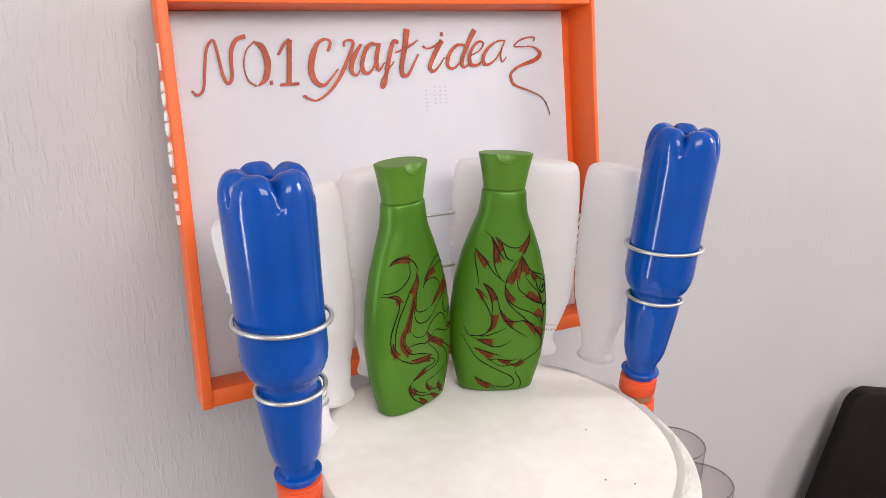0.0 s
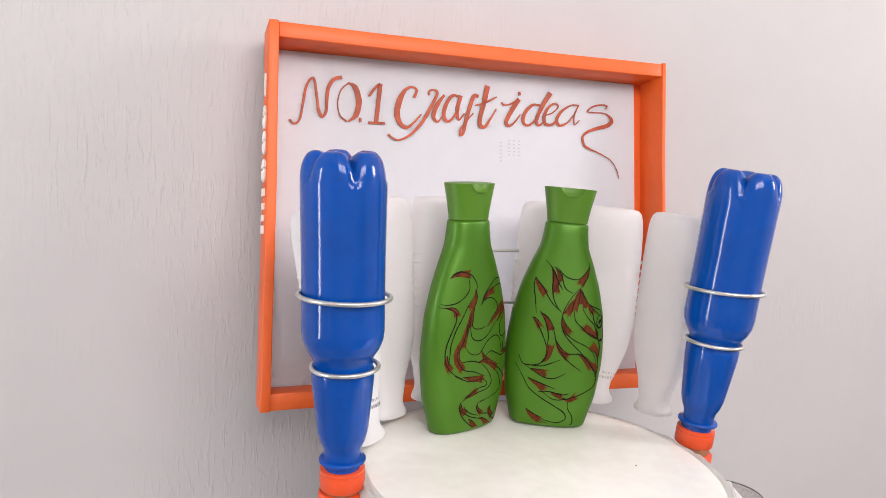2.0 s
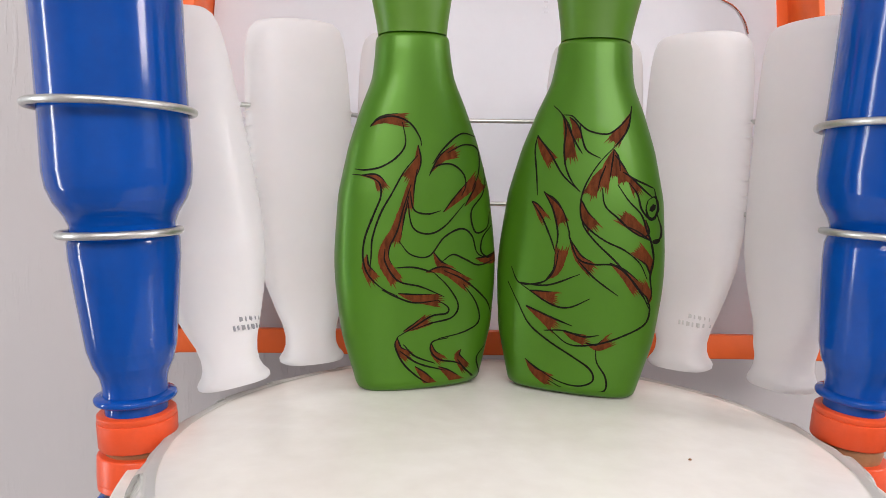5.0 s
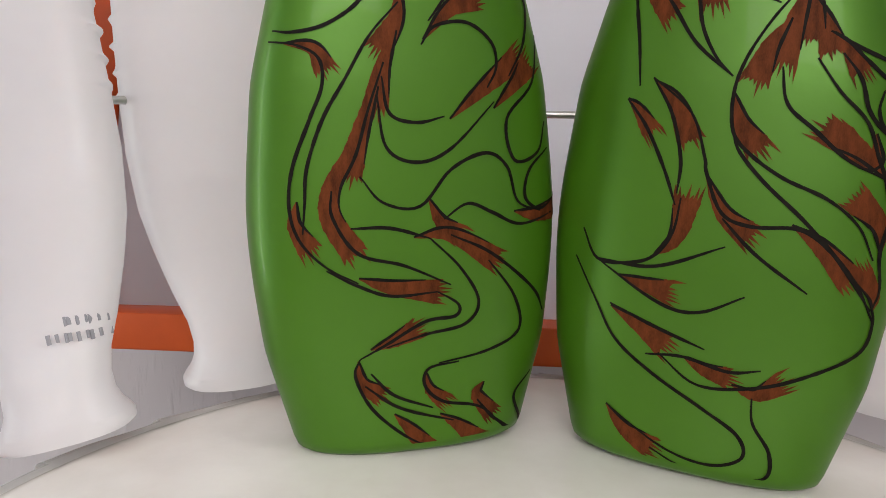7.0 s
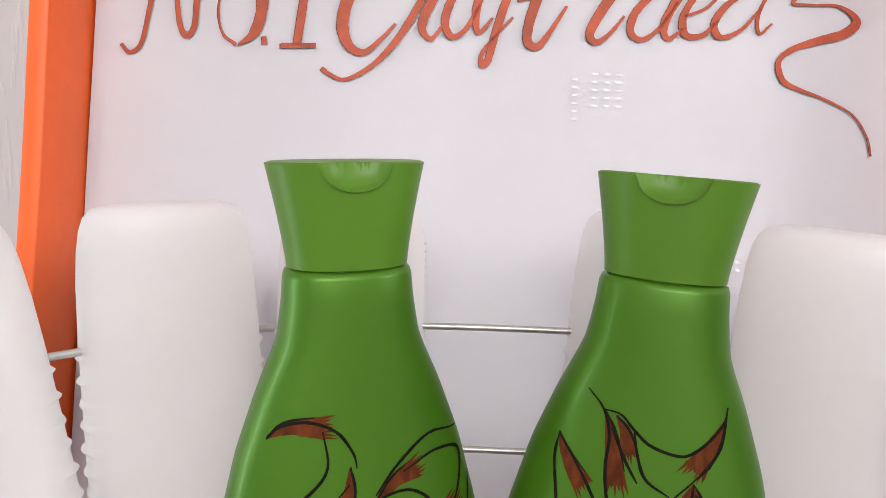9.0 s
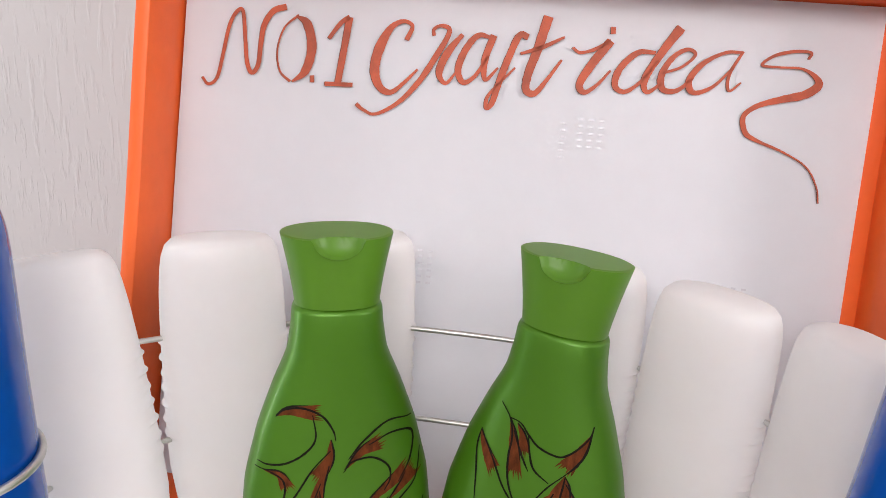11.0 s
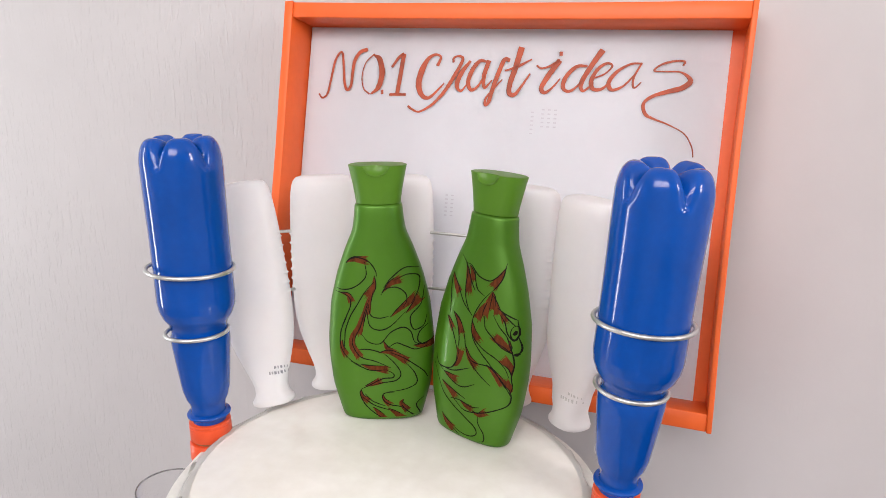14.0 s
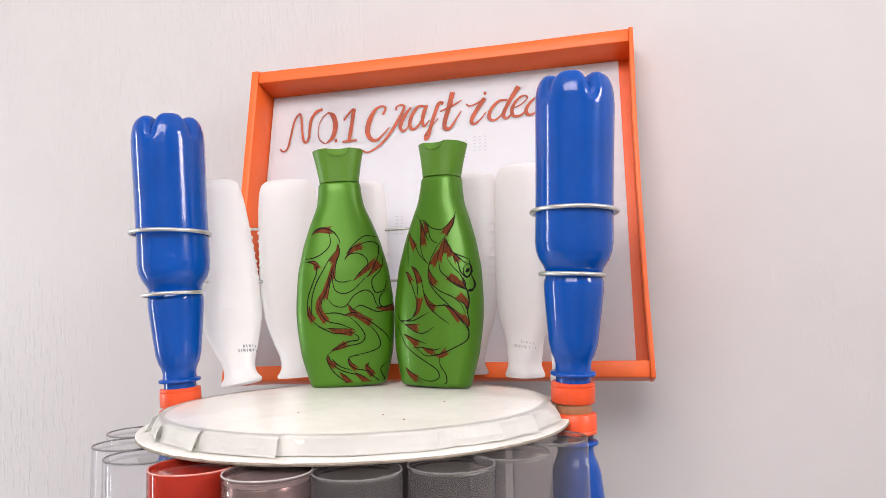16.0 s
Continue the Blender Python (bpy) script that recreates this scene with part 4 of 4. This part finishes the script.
draw(bottle, "ink", [(19.4, 111.5), (25.3, 103.7), (31.9, 97.0), (35.2, 89.1), (37.9, 82.6), (39.5, 74.4), (38.6, 65.8), (39.8, 57.0), (38.9, 52.3)])
draw(bottle, "fill", [(38.9, 65.8), (37.7, 72.7), (31.8, 78.6)])
draw(bottle, "fill", [(39.1, 51.6), (38.8, 55.5), (35.4, 60.9)])
draw(bottle, "ink", [(21.4, 118.0), (27.8, 114.6), (33.0, 112.4), (36.9, 110.8)])
draw(bottle, "fill", [(22.0, 117.7), (25.7, 113.7), (29.0, 109.0)])
draw(bottle, "ink", [(25.4, 115.6), (32.6, 109.3), (36.6, 106.0)])
draw(bottle, "ink", [(24.7, 112.9), (29.3, 107.1), (31.9, 99.7), (36.1, 94.8), (38.5, 95.0)])
draw(bottle, "dot", [(36.2, 99.0), (37.1, 100.8), (37.7, 102.6)])
draw(bottle, "ink", [(34.6, 104.6), (34.0, 100.2), (35.4, 96.2), (37.8, 95.6), (39.2, 99.0), (39.0, 104.0), (37.2, 106.4), (34.6, 104.6)])
draw(bottle, "ink", [(36.9, 110.8), (39.0, 103.2), (39.7, 100.1), (39.2, 98.0), (38.5, 95.0)])
draw(bottle, "ink", [(39.2, 98.0), (41.7, 90.7), (41.7, 85.8), (39.6, 83.1), (37.4, 83.8)])
draw(bottle, "dot", [(38.4, 83.3), (40.0, 83.7), (41.4, 84.7)])
draw(bottle, "ink", [(-35.1, 56.6), (-28.0, 45.4), (-21.2, 35.2), (-9.9, 27.4), (3.1, 20.6), (12.5, 14.9), (14.2, 8.8), (6.6, 5.2), (-5.6, 7.2), (-22.3, 15.8)])
draw(bottle, "fill", [(-22.3, 15.8), (-16.9, 10.1), (-9.2, 6.4)])
draw(bottle, "fill", [(9.6, 28.5), (15.6, 26.8), (20.7, 30.3)])
draw(bottle, "ink", [(14.8, 25.8), (15.8, 18.9), (20.5, 11.5), (20.4, 4.2), (12.1, 2.2), (1.8, 2.2), (-9.2, 6.4)])


# ---- cups under the tray ----
CUP_TOP = RIM_Z - 0.0034
CUP_H = CUP_TOP - TABLE_Z


def cup_bm():
    """A thin tumbler standing upside down, with a rimmed and recessed base."""
    o = [(0, 0.0256), (0.002, 0.0262), (CUP_H * 0.5, 0.0260), (CUP_H - 0.004, 0.0257), (CUP_H - 0.0012, 0.0256), (CUP_H, 0.0251), (CUP_H - 0.0003, 0.0244), (CUP_H - 0.0025, 0.0240), (CUP_H - 0.003, 0.005)]
    return lathe_bm(o, 48, False, True)


def cup(angle, rad, glass, inside, label):
    thing = empty("tumbler", pose(CX + rad * math.cos(radians(angle)), CY + rad * math.sin(radians(angle)), TABLE_Z, 0, 0, angle), label, "cup", "cups under the tray")
    part("shell", cup_bm(), glass, thing)
    rim = [Vector((0.0252 * math.cos(k * math.pi / 24), 0.0252 * math.sin(k * math.pi / 24), CUP_H - 0.0006)) for k in range(48)]
    part("rim", tube_bm(rim, 0.0006, True, 6), REDRIM if inside is FILLRED else GREYRIM if inside else CLEARRIM, thing)
    if inside:
        part("filling", lathe_bm([(0.004, 0.0246), (CUP_H * 0.5, 0.0244), (CUP_H - 0.008, 0.0241), (CUP_H - 0.0055, 0.0232)], 40), inside, thing)
        # the disc's paler colour stands in for tray and wall reflected in it
        part("base", lathe_bm([(CUP_H - 0.0052, 0.0238), (CUP_H - 0.0036, 0.0239)], 40), REDRIM if inside is FILLRED else GREYRIM, thing)
    return thing


for angle, rad, glass, inside, label in (
        (-159, 0.166, CLEAR, None, "clear plastic tumbler turned upside down"),
        (-141, 0.166, CLEAR, None, "clear plastic tumbler turned upside down"),
        (-123, 0.166, CLEAR, None, "clear plastic tumbler turned upside down"),
        (-104.5, 0.166, REDCUP, FILLRED, "red-lined plastic tumbler turned upside down"),
        (-86.5, 0.166, BROWNCUP, FILLDARK, "brownish grey plastic tumbler turned upside down"),
        (-68.8, 0.167, SMOKE, None, "smoky clear plastic tumbler turned upside down"),
        (-50.3, 0.170, SMOKE, None, "smoky clear plastic tumbler turned upside down"),
        (-34.0, 0.1645, SMOKE, None, "smoky clear plastic tumbler turned upside down"),
        (-15.0, 0.1600, SMOKE, None, "smoky clear plastic tumbler turned upside down")):
    cup(angle, rad, glass, inside, label)


# ---- dark body added under the tray to darken the view through the cups ----
pot = empty("pot", pose(CX, CY, TABLE_Z), "plain dark brown round body added under the white tray", "pot")
CORE_H = RIM_Z - 0.0038 - TABLE_Z
part("body", lathe_bm([(0, 0.095), (0.004, 0.1), (CORE_H * 0.5, 0.112), (CORE_H - 0.02, 0.114), (CORE_H - 0.016, 0.116), (CORE_H - 0.003, 0.116), (CORE_H, 0.114)], 64), COREM, pot)


# ---- chair beside the table ----
chair = empty("chair", pose(1.035, 0.03, 0, 0, 0, -15), "dark brown upholstered chair with a rounded backrest", "chair")
back = box_bm((-0.23, -0.013, 0.48), (0.24, 0.013, 0.856))
corners = [e for e in back.edges if all(v.co.z > 0.8 for v in e.verts) and abs(e.verts[0].co.x - e.verts[1].co.x) < 1e-6]
bmesh.ops.bevel(back, geom=corners, offset=0.028, segments=5, affect="EDGES", profile=0.5)
bmesh.ops.bevel(back, geom=[e for e in back.edges if e.calc_face_angle(0) > 0.6], offset=0.005, segments=2, affect="EDGES", profile=0.5)
for v in back.verts:
    s_ = (0.856 - v.co.z) / 0.445
    v.co.z -= max(0.0, v.co.x + 0.2) * 0.16 * (1 - s_)
    v.co.x *= 1 + (0.58 if v.co.x < 0 else 0.3) * s_
    v.co.y -= 0.05 * s_
part("backrest", back, DARKCHAIR, chair)
part("seat", box_bm((-0.23, -0.46, 0.40), (0.23, -0.02, 0.46), 0.02), DARKCHAIR, chair)
for sx in (-0.2, 0.2):
    part("leg", box_bm((sx - 0.018, -0.44, 0), (sx + 0.018, -0.40, 0.40), 0.004), DARKCHAIR, chair)
    part("rear_post", box_bm((sx - 0.018, -0.01, 0), (sx + 0.018, 0.02, 0.52), 0.004), DARKCHAIR, chair)
